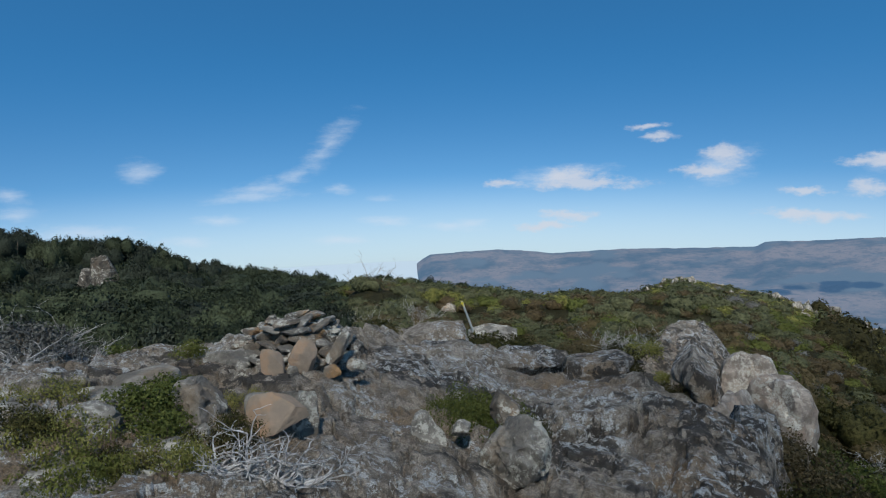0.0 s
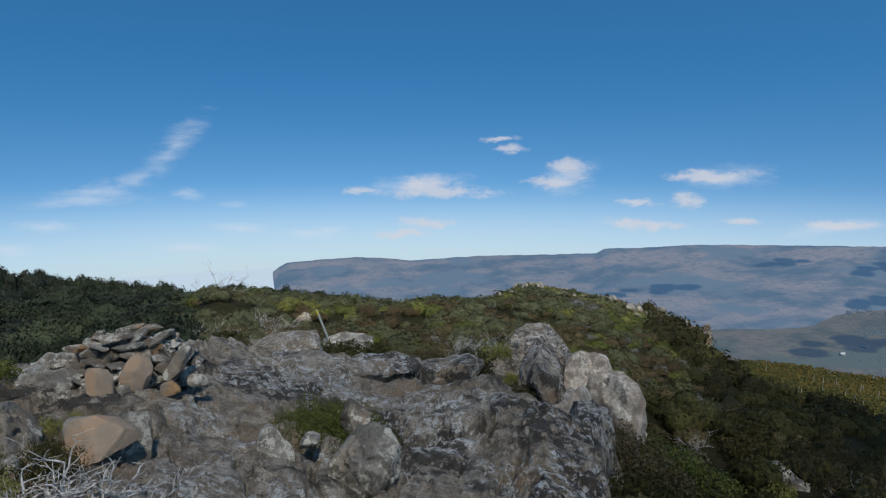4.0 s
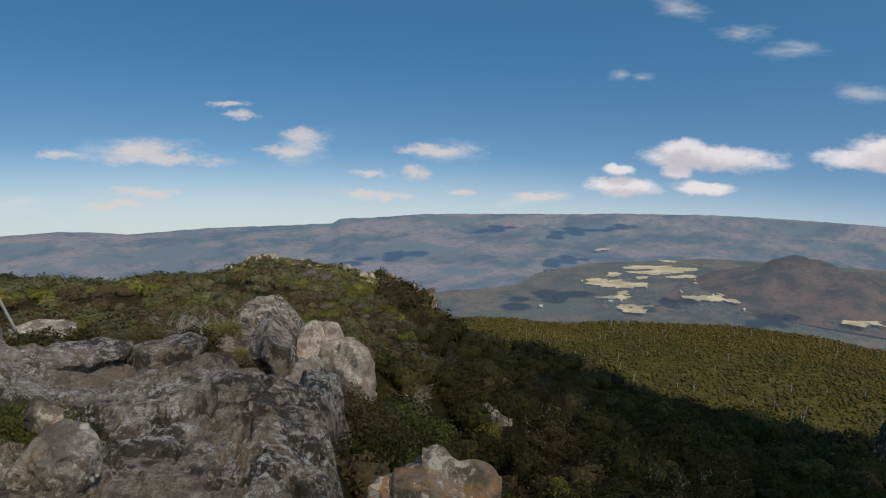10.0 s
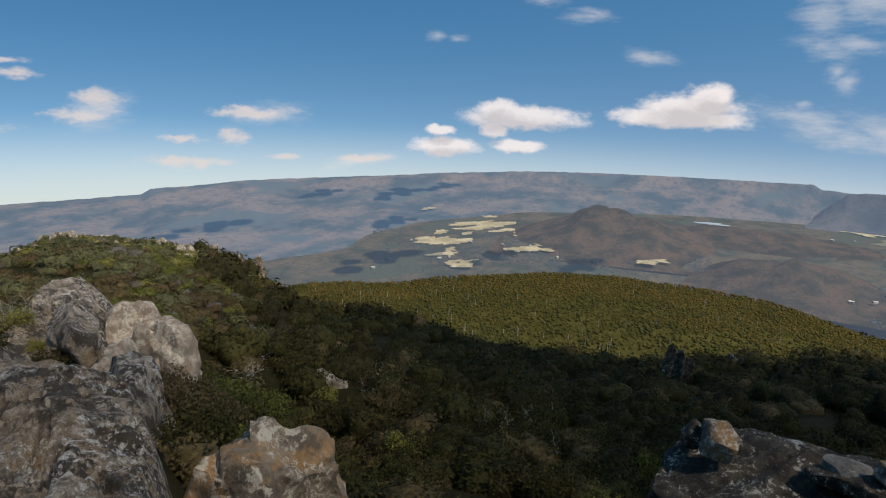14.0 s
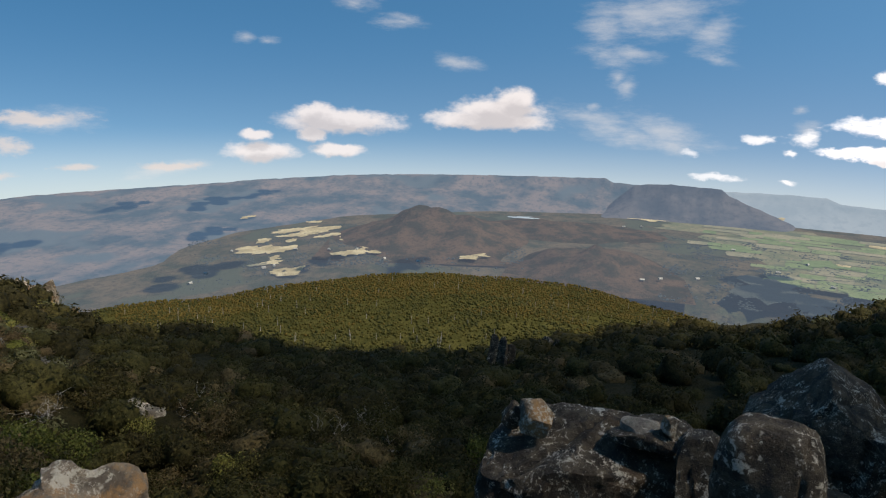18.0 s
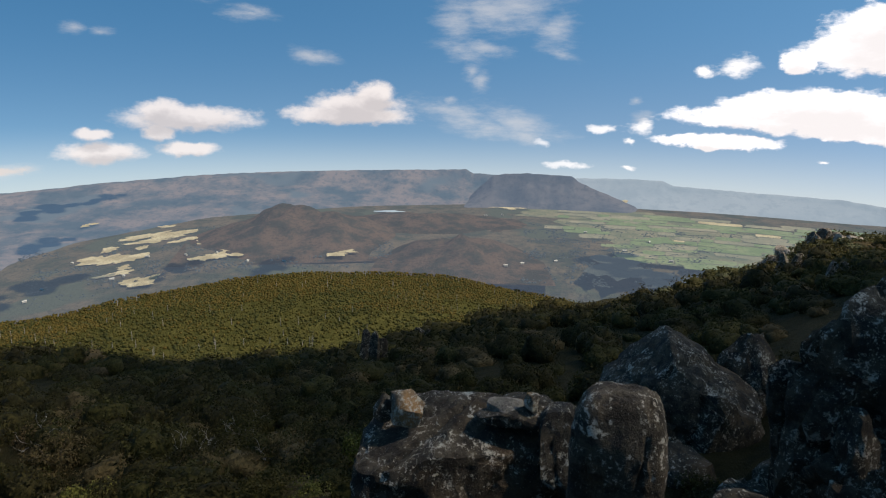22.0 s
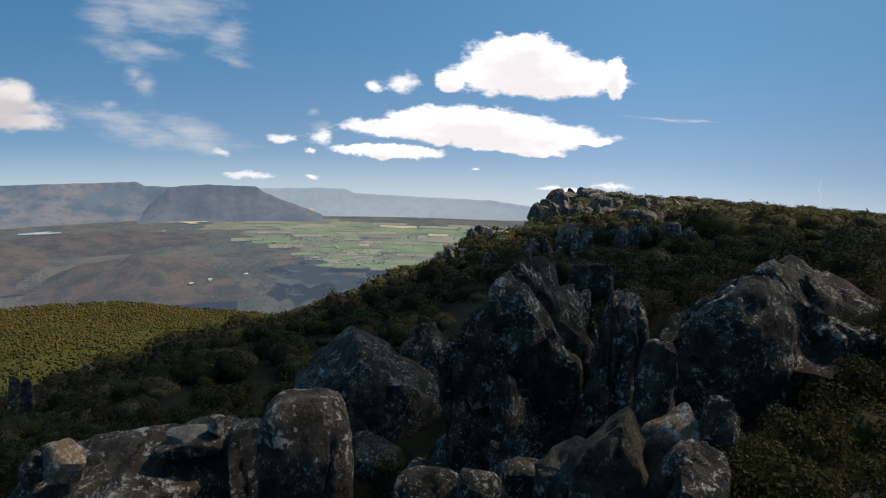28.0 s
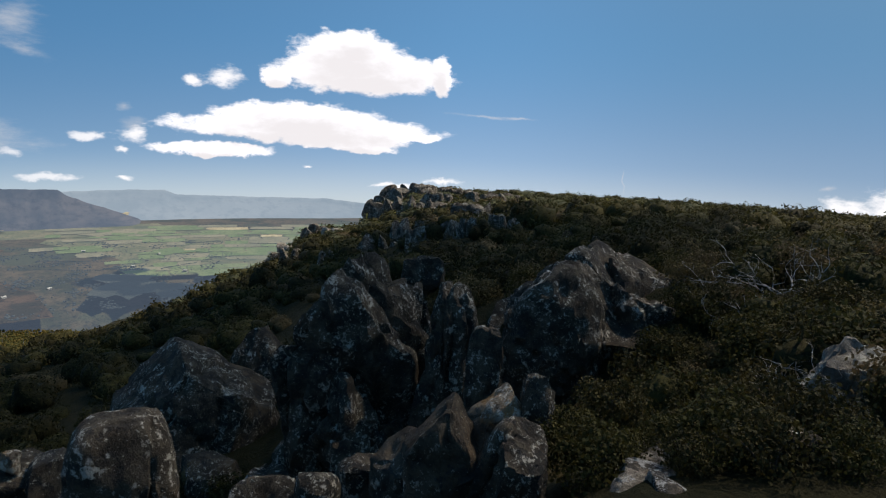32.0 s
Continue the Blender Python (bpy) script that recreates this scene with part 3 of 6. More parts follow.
def ground_z(az, r, rough=True):
    az = wrap(az)
    rb, z5, zf = table(az, B_AZ, B_R), table(az, N_AZ, N_Z), table(az, F_AZ, F_Z)
    zb = EYE + rb * math.tan(radians(table(az, B_AZ, B_EL)))
    # the valley lies deepest under the wooded shelf
    zf -= 110 * max(0.0, min(1.0, (2620 - r) / 400)) * max(0.0, min(1.0, (az - 50) / 30))
    if r < rb:
        # close by, the brow's notches are smoothed away
        k = max(0.0, min(1.0, (r / rb - 0.35) / 0.6))
        k = k * k * (3 - 2 * k)
        if k < 1:
            rs_, zs_ = table(az, B_AZ, S_R), table(az, B_AZ, S_Z)
            rb_, zb_ = rs_ + (rb - rs_) * k, zs_ + (zb - zs_) * k
            rb, zb = max(rb_, r + 0.01), zb_
    if r < 5:
        k = max(0.0, min(1.0, (r - 2.2) / 2.8))
        k = k * k * (3 - 2 * k)
        z = 0.9 + (z5 - 0.9) * k
    elif r < rb:
        z = z5 + (zb - z5) * ((r - 5) / (rb - 5)) ** table(az, (-20, -8, 0), (1.5, 1.35, 1.12))
    else:
        z = max(zb - (r - rb) * 0.75 - 0.1 * (r - rb) ** 1.2, zf)
    if az < -7 and 10.5 < r < rb:
        # a wooded dip between the shelf and the tree-covered hill
        k, q = min(1.0, (-7 - az) / 6), min(1.0, (r - 10.5) / 6)
        z -= 2.3 * k * q * q * (3 - 2 * q) * min(1.0, max(0.0, (rb - r) / (rb - 22)))
    if 3 < r < 24 and az > 10:
        for a0, r0, rad, deep in HOLLOWS:
            q = (polar(az, r) - polar(a0, r0)).length / rad
            if q < 1:
                z -= deep * (1 - q * q) ** 2
    if rough and -52 < az < 36 and r < 26:
        # bedrock lies over the soil here
        z -= 0.7 * max(0.0, min(1.0, (26 - r) / 3)) * max(0.0, min(1.0, (az + 52) / 4)) * max(0.0, min(1.0, (36 - az) / 3)) * max(0.0, min(1.0, (r - 1.5) / 1.5))
    if rough and r > 3:
        x, y = r * math.sin(radians(az)), r * math.cos(radians(az))
        amp = min(1.0, (r - 3) / 12) if r < rb * 1.3 else 0
        z += amp * (0.5 * noise.noise((x * 0.09, y * 0.09, 3.1)) + 0.22 * noise.noise((x * 0.33, y * 0.33, 7.7)))
    return z


def build_ground():
    azs = [(-80 + i * 0.75) for i in range(481)]
    rs = [0.05, 0.6]
    while rs[-1] < 4950:
        rs.append(rs[-1] * (1.045 if rs[-1] < 220 else 1.16))
    rs[-1] = 4950
    verts = [polar(a, r, ground_z(a, r)) for a in azs for r in rs]
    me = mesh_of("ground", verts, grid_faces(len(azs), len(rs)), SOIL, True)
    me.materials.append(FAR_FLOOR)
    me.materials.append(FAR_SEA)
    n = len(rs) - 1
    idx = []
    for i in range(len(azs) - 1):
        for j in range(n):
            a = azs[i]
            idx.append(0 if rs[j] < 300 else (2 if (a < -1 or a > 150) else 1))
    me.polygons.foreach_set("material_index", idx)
    tagged(new("ground", me), "stony heath summit falling to a wide valley", "ground", kind="structure")


build_ground()


RANGE_R = 4600
TOP_AZ = (-2.6, -1.9, -1.2, 0.5, 2, 5, 7, 10, 13, 16, 21, 26.6, 27.3, 30, 35, 43, 48, 52, 56, 60, 65, 72, 80, 82.6, 83.2, 87.6, 92, 97, 99.6, 100.6, 104, 107, 109.5, 113.4, 117, 122, 130)
TOP_EL = (-10.6, -10.1, -9.7, -9.62, -9.52, -9.4, -9.5, -9.8, -9.6, -9.38, -9.22, -8.92, -8.45, -8.3, -7.75, -7.3, -6.95, -6.55, -6.3, -6.0, -5.8, -5.6, -5.4, -5.3, -5.65, -5.75, -5.75, -5.6, -5.62, -6.0, -6.08, -6.15, -6.15, -6.2, -6.6, -7.0, -7.2)


def foot_r(az):
    return table(az, (-2.6, 30, 44, 50, 62, 72, 90, 130), (2500, 2400, 2800, 3350, 3650, 3950, 4250, 4350))


def range_z(az, u, top):
    floor = table(az, F_AZ, F_Z) - 12
    s = max(0.0, u)
    s = table(s, (0, 0.5, 0.8, 0.9, 0.955, 1.0, 1.1), (0, 0.34, 0.66, 0.80, 0.93, 1.0, 1.0))
    x, y = polar(az, foot_r(az) + (RANGE_R - foot_r(az)) * u)[:2]
    spur = noise.fractal((x * 0.0023, y * 0.0023, 1.3), 1, 2, 5) * 0.13 * math.sin(math.pi * min(1, s))
    return floor + (top - floor) * (s + spur)


def range_top(az):
    return EYE + RANGE_R * math.tan(radians(table(az, TOP_AZ, TOP_EL) + 0.05 * noise.fractal((az * 0.9, 2, 0), 1, 2, 4)))


def build_range():
    """The long flat-topped range that closes the view."""
    azs = [-2.6 + i * 0.18 for i in range(738)]
    us = [0, 0.1, 0.2, 0.3, 0.4, 0.5, 0.6, 0.7, 0.79, 0.86, 0.90, 0.93, 0.955, 0.975, 1.0, 1.1]
    verts = []
    for a in azs:
        zt = range_top(a)
        verts += [polar(a, foot_r(a) + (RANGE_R - foot_r(a)) * u, range_z(a, u, zt)) for u in us]
    rs = us
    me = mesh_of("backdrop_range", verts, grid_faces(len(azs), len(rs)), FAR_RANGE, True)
    me.materials.append(FAR_HAZY)
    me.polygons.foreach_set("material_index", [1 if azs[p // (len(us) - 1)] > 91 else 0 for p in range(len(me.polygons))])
    tagged(new("backdrop_range", me), "long hazy blue flat-topped mountain range", "mountain range", kind="structure")
    # the darker tableland that stands before it
    azs = [82.5 + i * 0.12 for i in range(128)]
    rs = [4020, 4080, 4140, 4200, 4260, 4300, 4320, 4330]
    shape = [-0.1, 0.1, 0.25, 0.42, 0.6, 0.76, 0.97, 1.0]
    m_az, m_el = (82.5, 83.6, 85, 86, 88, 90, 92, 92.6, 94, 96, 97.8), (-8.2, -7.0, -5.75, -5.55, -5.45, -5.5, -5.55, -6.0, -6.6, -7.3, -8.0)
    verts = []
    for a in azs:
        zt = EYE + 4330 * math.tan(radians(table(a, m_az, m_el) + 0.05 * noise.fractal((a * 1.3, 5, 0), 1, 2, 4)))
        for r, s in zip(rs, shape):
            x, y = polar(a, r)[:2]
            spur = noise.fractal((x * 0.006, y * 0.006, 4.3), 1, 2, 4) * 0.14 * math.sin(math.pi * min(1, max(0, s)))
            verts.append(polar(a, r, -610 + (zt + 610) * (s + spur)))
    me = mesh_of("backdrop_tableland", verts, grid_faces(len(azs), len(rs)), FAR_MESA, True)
    tagged(new("backdrop_tableland", me), "steep-sided wooded tableland in blue haze", "mountain", kind="structure")


build_range()


def build_hill(name, az, r, peak_el, radius, squash, label, material=FAR_HILL, floor=-630, sharp=1.6):
    c = polar(az, r)
    peak = EYE + r * math.tan(radians(peak_el))
    out, n = [], 56
    for i in range(n + 1):
        for j in range(n + 1):
            u, v = (i / n * 2 - 1), (j / n * 2 - 1)
            p = polar(az + 90, u * radius * squash) + polar(az, v * radius)
            d = min(1.0, math.hypot(u, v))
            h = (1 - d ** sharp) ** 1.3 if d < 1 else 0
            w = 1 + 0.5 * noise.fractal(((c + p) * 0.004)[:], 1, 2, 4) * min(1, 4 * d)
            q = c + p
            out.append((q.x, q.y, floor + (peak - floor) * h * w))
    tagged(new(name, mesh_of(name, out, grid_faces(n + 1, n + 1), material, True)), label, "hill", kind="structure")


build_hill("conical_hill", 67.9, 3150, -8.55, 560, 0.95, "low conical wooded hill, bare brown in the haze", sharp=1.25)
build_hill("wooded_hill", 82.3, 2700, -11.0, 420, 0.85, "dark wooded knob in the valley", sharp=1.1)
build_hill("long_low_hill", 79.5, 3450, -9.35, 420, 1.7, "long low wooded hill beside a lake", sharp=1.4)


def shelf_z(az, r):
    k = max(0.0, (r - 850) / 1450)
    edge = table(az, (30, 38, 48, 56, 62, 70, 78, 84, 90, 100), (-705, -695, -674, -630, -602, -596, -598, -628, -668, -740))
    x, y = polar(az, r)[:2]
    return -470 + (edge + 470) * k ** 0.85 + 16 * noise.fractal((x * 0.0022, y * 0.0022, 9), 1, 2, 3)


def build_shelf():
    azs = [32 + i * 0.5 for i in range(141)]
    rs = [850 + i * 33 for i in range(45)]
    verts = [polar(a, r, shelf_z(a, r)) for a in azs for r in rs]
    for i, a in enumerate(azs):
        p = verts[i * 45 + 44]
        verts[i * 45 + 44] = p - Vector((0, 0, 120))
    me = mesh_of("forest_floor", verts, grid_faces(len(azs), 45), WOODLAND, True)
    tagged(new("forest_floor", me), "broad wooded shelf below the summit", "hill", kind="structure")


build_shelf()


# ---- rocks ----
def unit_ball(sub):
    bm = bmesh.new()
    bmesh.ops.create_icosphere(bm, subdivisions=sub, radius=1)
    v = np.array([x.co[:] for x in bm.verts])
    f = [tuple(x.index for x in q.verts) for q in bm.faces]
    bm.free()
    return v, f


BALL = {k: unit_ball(k) for k in (1, 2, 3, 4, 5)}


def rock_mesh(seed, w, h, d, material, box=4.2, cuts=5, rough=0.10, sub=4, lean=0.0, taper=0.0, groove=0.0, planes=(), name="rock"):
    """A weathered block, its top at z = 0: rounded box, broken faces, pits and ribs."""
    rnd = random.Random(seed)
    ball, faces = BALL[sub]
    v = ball / (np.abs(ball) ** box).sum(1, keepdims=True) ** (1 / box)
    for _ in range(cuts + 4 if cuts > 2 else cuts):
        n = np.array([rnd.gauss(0, 1), rnd.gauss(0, 1), rnd.gauss(0.2, 0.7)])
        n /= np.linalg.norm(n)
        over = np.maximum(0, v @ n - rnd.uniform(0.55, 0.88))
        v = v - over[:, None] * n * 0.97
    for nx, ny, nz, dist in planes:
        n = np.array([nx, ny, nz]) / math.sqrt(nx * nx + ny * ny + nz * nz)
        v = v - np.maximum(0, v @ n - dist)[:, None] * n * 0.97
    v = (v - (v.max(0) + v.min(0)) / 2) / ((v.max(0) - v.min(0)) / 2)
    size = np.array([w / 2, d / 2, h / 2])
    s3 = min(w, h, d)
    joints = [(Vector((rnd.gauss(0, 1), rnd.gauss(0, 1), rnd.gauss(0, 0.8))).normalized(), rnd.uniform(-0.35, 0.35)) for _ in range(3)]
    off = Vector((seed * 1.37, seed * 0.71, seed * 0.33))
    out = []
    for p, b in zip(v, ball):
        q = Vector(p * size)
        g = noise.fractal((q * (1.3 / s3) + off)[:], 0.9, 2.1, 5) * rough * 0.7 * s3
        g += noise.fractal((q * (5.0 / s3) + off)[:], 0.8, 2.1, 4) * rough * 0.30 * s3
        g += noise.fractal((q * (13.0 / s3) - off)[:], 0.8, 2.1, 3) * rough * 0.12 * s3
        g += rough * 0.55 * s3 * (0.22 - abs(noise.noise((q * (3.4 / s3) + off * 1.7)[:])))
        g += rough * 0.25 * s3 * (0.22 - abs(noise.noise((q * (8.3 / s3) + off * 2.3)[:])))
        ridge = abs(noise.noise((q * (1.9 / s3) - off)[:]))
        g -= max(0, 0.10 - ridge) * rough * 4.0 * s3
        for jn, jd in joints:
            g -= 0.05 * s3 * max(0.0, 1 - abs(q.dot(jn) / s3 - jd) / 0.035)
        if groove:
            g -= groove * s3 * max(0, 0.13 - abs(noise.noise((q.x * 2.1 / w + seed, q.y * 2.1 / d, q.z * 0.5 / h)))) * 3
        q += Vector(b) * g
        k = 0.5 + q.z / h
        q.x *= 1 - taper * k
        q.y *= 1 - taper * k
        q.x += lean * q.z
        q.z -= h / 2
        out.append(q)
    me = mesh_of(name, out, faces, material, True)
    me.set_sharp_from_angle(angle=radians(32))
    return me


def rock(label, az, r, top, w, h, d, material, seed, name="boulder", spin=0.0, group="", **shape):
    ob = new(name, rock_mesh(seed, w, h, d, material, name=name, **shape))
    ob.matrix_world = Matrix.Translation(polar(az, r, top)) @ pose(0, 0, 0, 0, 0, -az + spin)
    return tagged(ob, label, "rock", group)


def crag(label, az, r, top, w, h, d, material, seed, blocks, spin=0.0, **shape):
    """A crag: one main block with lesser blocks wedged against it."""
    rnd = random.Random(seed)
    th = thing("crag", label, "rock", polar(az, r, top))
    th.rotation_euler = (0, 0, radians(-az + spin))
    part("main_block", rock_mesh(seed, w, h, d, material, sub=5, name="main_block", **shape), th)
    for k in range(blocks):
        bw, bh = w * rnd.uniform(0.25, 0.5), h * rnd.uniform(0.25, 0.6)
        me = rock_mesh(seed * 13 + k, bw, bh, bw * rnd.uniform(0.7, 1.1), material, sub=4, cuts=7, box=3.4, rough=0.12, taper=0.15, name="wedged_block")
        x = w * rnd.uniform(-0.5, 0.5)
        ob = part("wedged_block", me, th, at=(x, d * rnd.uniform(-0.5, 0.1) - 0.15 * w, -rnd.uniform(0.12, 0.65) * h - abs(x) / w * 0.3 * h))
        ob.rotation_euler = (rnd.uniform(-0.15, 0.15), rnd.uniform(-0.2, 0.2), rnd.uniform(-0.5, 0.5))
    return th


def shelf_height(az, r):
    """The bare shelf: ledges, hollows and joints over the lie of the land."""
    p = polar(az, r)
    x, y = p.x, p.y
    n = noise.fractal((x * 0.33, y * 0.33, 1.7), 0.9, 2.0, 4)
    h = 0.10 * n
    # jointed slabs, each a little higher, lower or more tilted than the next
    wx_, wy_ = noise.fractal((x * 0.9, y * 0.9, 6.0), 0.9, 2.0, 4), noise.fractal((x * 0.9, y * 0.9, 16.0), 0.9, 2.0, 4)
    for scale, amp, tilt in ((0.62, 0.17, 0.13), (1.7, 0.105, 0.20), (4.3, 0.05, 0.22)):
        px, py = (x + 0.45 * wx_) * scale, (y * 0.75 + 0.45 * wy_) * scale
        d, pts = noise.voronoi((px, py, 0.5 + scale))
        c = pts[0]
        rise = noise.noise((c[0] * 7.7, c[1] * 7.7, scale * 3))
        tx, ty = noise.noise((c[0] * 5.1, c[1] * 5.1, 20)), noise.noise((c[0] * 5.1, c[1] * 5.1, 30))
        h += amp * rise + tilt * ((px - c[0]) * tx + (py - c[1]) * ty) / scale
        h -= amp * 0.75 * max(0.0, 1 - (d[1] - d[0]) / 0.06)
    h += 0.045 * noise.fractal((x * 1.5, y * 1.5, 4.4), 0.85, 2.0, 5)
    h += 0.022 * noise.fractal((x * 7, y * 7, 8.1), 0.8, 2.0, 3)
    return h


def apron(az):
    """How far the bedrock reaches round the turning point on the sides away from the shelf."""
    return table(az, (-80, -50, 30, 36, 60, 100, 130, 150, 200, 280), (5.5, 5.5, 5.5, 3.4, 2.6, 2.6, 2.9, 3.6, 5.0, 5.5))


def shelf_top(az, r):
    if not -50 < az < 36 or r < 3.0:
        k = max(0.0, min(1.0, (r - 0.8) / 1.5))
        rim = max(0.0, min(1.0, (apron(az) - r) / 0.9))
        return ground_z(az, r, False) + (shelf_height(az, r) * 0.6 * k + 0.14) * rim - 0.9 * (1 - rim) * (r > 1.5)
    k = max(0.0, min(1.0, (r - 3.0) / 1.2))
    edge = table(r, (4, 5.6, 8, 12, 16, 19, 24), (32, 29.5, 26, 25, 24, 23, 22))
    end = table(az, (-50, -30, -20, -12, -6, 0, 8, 14, 18, 21, 30), (10.5, 10.5, 11, 12.2, 13.5, 14, 14.5, 15, 18, 22, 22))
    rim = max(0.0, min(1.0, (end - r) / 2.2)) * max(0.0, min(1.0, (az + 50) / 6)) * max(0.0, min(1.0, (edge + 2.5 - az) / 3))
    return ground_z(az, r, False) + (shelf_height(az, r) * k + 0.12) * rim - 0.9 * (1 - rim)


def build_shelf_rock():
    azs = [-50 + i * 0.2 for i in range(431)]
    rs = [2.3, 2.6]
    while rs[-1] < 24:
        rs.append(rs[-1] * 1.0085)
    verts = [polar(a, r, shelf_top(a, r)) for a in azs for r in rs]
    me = mesh_of("rock_shelf", verts, grid_faces(len(azs), len(rs)), ROCK_SHELF, True)
    me.set_sharp_from_angle(angle=radians(28))
    around = [-80 + i * 2.0 for i in range(181)]
    near = [0.05 + i * 0.1 for i in range(56)]
    disc = mesh_of("rock_summit", [polar(a, r, shelf_top(a, r) - (0.05 if -50 < a < 36 and r > 2.4 else 0)) for a in around for r in near], grid_faces(len(around), len(near)), ROCK_SHELF, True)
    tagged(new("rock_summit", disc), "bare grey bedrock on the very top of the summit", "bedrock", kind="structure")
    tagged(new("rock_shelf", me), "bare grey lichen-spotted rock shelf on the summit", "rock shelf", kind="structure")


build_shelf_rock()

# things on the shelf
rock("white-lichened grey boulder standing on the bare shelf", 5.6, 5.75, 0.22, 0.70, 0.58, 0.56, ROCK_GREY, 11, cuts=2, box=2.9, taper=0.06, rough=0.16, planes=((-0.45, -0.35, 0.8, 0.62),))
rock("small grey stone lying beside a low green mat", -1.8, 6.0, 0.20, 0.33, 0.42, 0.3, ROCK_GREY, 12, cuts=6, sub=3)
rock("small flat pale stone on the shelf", 1.1, 6.2, 0.0, 0.2, 0.14, 0.18, ROCK_GREY, 13, cuts=4, sub=3)
rock("grey stone half hidden in a green heath mat", 5.0, 6.6, 0.14, 0.31, 0.34, 0.3, ROCK_WARM, 14, cuts=5, sub=3)
rock("dark-sided rounded boulder beside green heath", -21.0, 5.8, 0.80, 0.44, 0.46, 0.45, ROCK_GREY, 15, cuts=4, box=2.6)
rock("pale lichened boulder by the stone heap", -18.3, 7.7, 0.44, 0.58, 0.34, 0.5, ROCK_GREY, 16, cuts=5)
rock("smooth rounded pale boulder at the shelf's near edge", -21.6, 4.45, 0.62, 0.66, 0.4, 0.6, ROCK_GREY, 17, cuts=3, box=2.4, rough=0.06)
slab = rock("thick grey rock slab with a flat ochre broken face", -14.4, 5.75, 0.66, 0.60, 0.52, 0.42, ROCK_GREY, 18, name="split_slab", cuts=3, box=4.5, rough=0.07)
face = rock_mesh(181, 0.50, 0.36, 0.16, OCHRE, box=4.5, cuts=3, rough=0.05, sub=4, name="broken_face")
ob = part("broken_face", face, slab, "flat ochre broken rock face")
ob.matrix_basis = Matrix.Translation((-0.03, -0.13, -0.012)) @ pose(0, 0, 0, -38, 0, 0)
rock("low lichened rock ledge rising from the shelf", -1.4, 13.2, -0.95, 1.5, 0.7, 1.6, ROCK_SHELF, 21, cuts=4, name="rock_ledge")
rock("flat pale rock slab below the marker post", 4.3, 17.0, -2.1, 1.3, 0.5, 1.2, ROCK_GREY, 22, cuts=4, name="rock_ledge")
rock("brown weathered rock showing through scrub", 0.3, 25, -3.4, 1.1, 1.4, 1.0, ROCK_WARM, 23, cuts=6)
rock("sloping grey rock slab at the cliff edge", 22.0, 17.2, -2.62, 0.85, 2.4, 3.6, ROCK_PINK, 24, cuts=3, name="rock_tower", box=4.2, rough=0.13, taper=0.12, planes=((-0.25, -0.55, 0.8, 0.62), (0.5, -0.2, 0.8, 0.8)))
rock("thin leaning rock blade at the cliff edge", 23.7, 18.3, -2.75, 0.4, 1.8, 0.7, ROCK_PINK, 25, cuts=5, name="rock_tower", taper=0.4, lean=-0.2)
rock("rounded pinkish boulder on the cliff edge", 26.0, 16.8, -2.5, 1.3, 1.9, 1.3, ROCK_PINK, 26, cuts=1, box=2.7, rough=0.12)
rock("big rounded lichened boulder on the cliff edge", 28.1, 15.2, -2.5, 1.45, 2.4, 1.4, ROCK_PINK, 27, cuts=1, box=2.5, rough=0.12)
rock("rough buttress of rock below the cliff edge", 24.6, 13.5, -2.4, 1.4, 3.0, 2.6, ROCK_PINK, 28, cuts=5, name="rock_buttress", rough=0.14)
rock("rough buttress of rock below the cliff edge", 26.0, 9.8, -1.35, 1.1, 3.0, 2.8, ROCK_SHELF, 29, cuts=5, name="rock_buttress", rough=0.14)
rock("grey rock rib running along the brow", 21.5, 15.2, -1.9, 1.0, 1.6, 2.8, ROCK_SHELF, 30, cuts=5, name="rock_rib")
rock("stack of thin flat rocks in the heath", 19.8, 26, -4.0, 1.3, 0.6, 0.8, ROCK_GREY, 31, cuts=4)
rock("pale boulder showing in the heath", 10.0, 27, -4.3, 0.7, 0.6, 0.6, ROCK_WARM, 32, cuts=4, sub=3)
# lichen-covered lumps on the shelf's far lip
for k, (az, r, top, w) in enumerate([(7.5, 10.8, -0.72, 1.3), (12.8, 11.2, -0.95, 1.5), (16.0, 10.0, -0.78, 1.1), (0.5, 10.6, -0.62, 1.2), (-5.5, 10.2, -0.42, 1.5), (19.2, 9.4, -0.85, 0.8)]):
    rock("low grey lichened hump of bedrock", az, r, top, w, 0.6, w * 0.8, ROCK_SHELF, 40 + k, name="rock_hump", group="humps on the shelf", cuts=5, rough=0.13)
# valley side
crag("big ochre and white lichened boulder over the drop", 38.6, 6.6, -0.72, 1.35, 2.4, 1.3, ROCK_WARM, 51, 3, cuts=2, box=2.8, rough=0.16, planes=((0.25, -0.2, 0.95, 0.86),))
rock("ochre boulder shoulder over the drop", 34.2, 6.2, -0.86, 1.15, 2.0, 1.2, ROCK_WARM, 52, cuts=2, box=2.8, rough=0.16)
rock("pale rock showing through the dark scrub", 42.2, 18, -5.3, 1.15, 0.9, 0.8, ROCK_GREY, 53, cuts=2, box=3.4, planes=((0.5, -0.1, 0.85, 0.6),))
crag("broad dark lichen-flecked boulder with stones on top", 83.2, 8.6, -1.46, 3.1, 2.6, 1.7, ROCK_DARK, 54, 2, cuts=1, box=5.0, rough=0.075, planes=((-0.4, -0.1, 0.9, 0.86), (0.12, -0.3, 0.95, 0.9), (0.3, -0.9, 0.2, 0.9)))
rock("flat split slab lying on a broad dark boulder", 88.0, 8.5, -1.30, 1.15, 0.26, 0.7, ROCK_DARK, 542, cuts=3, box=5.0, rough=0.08)
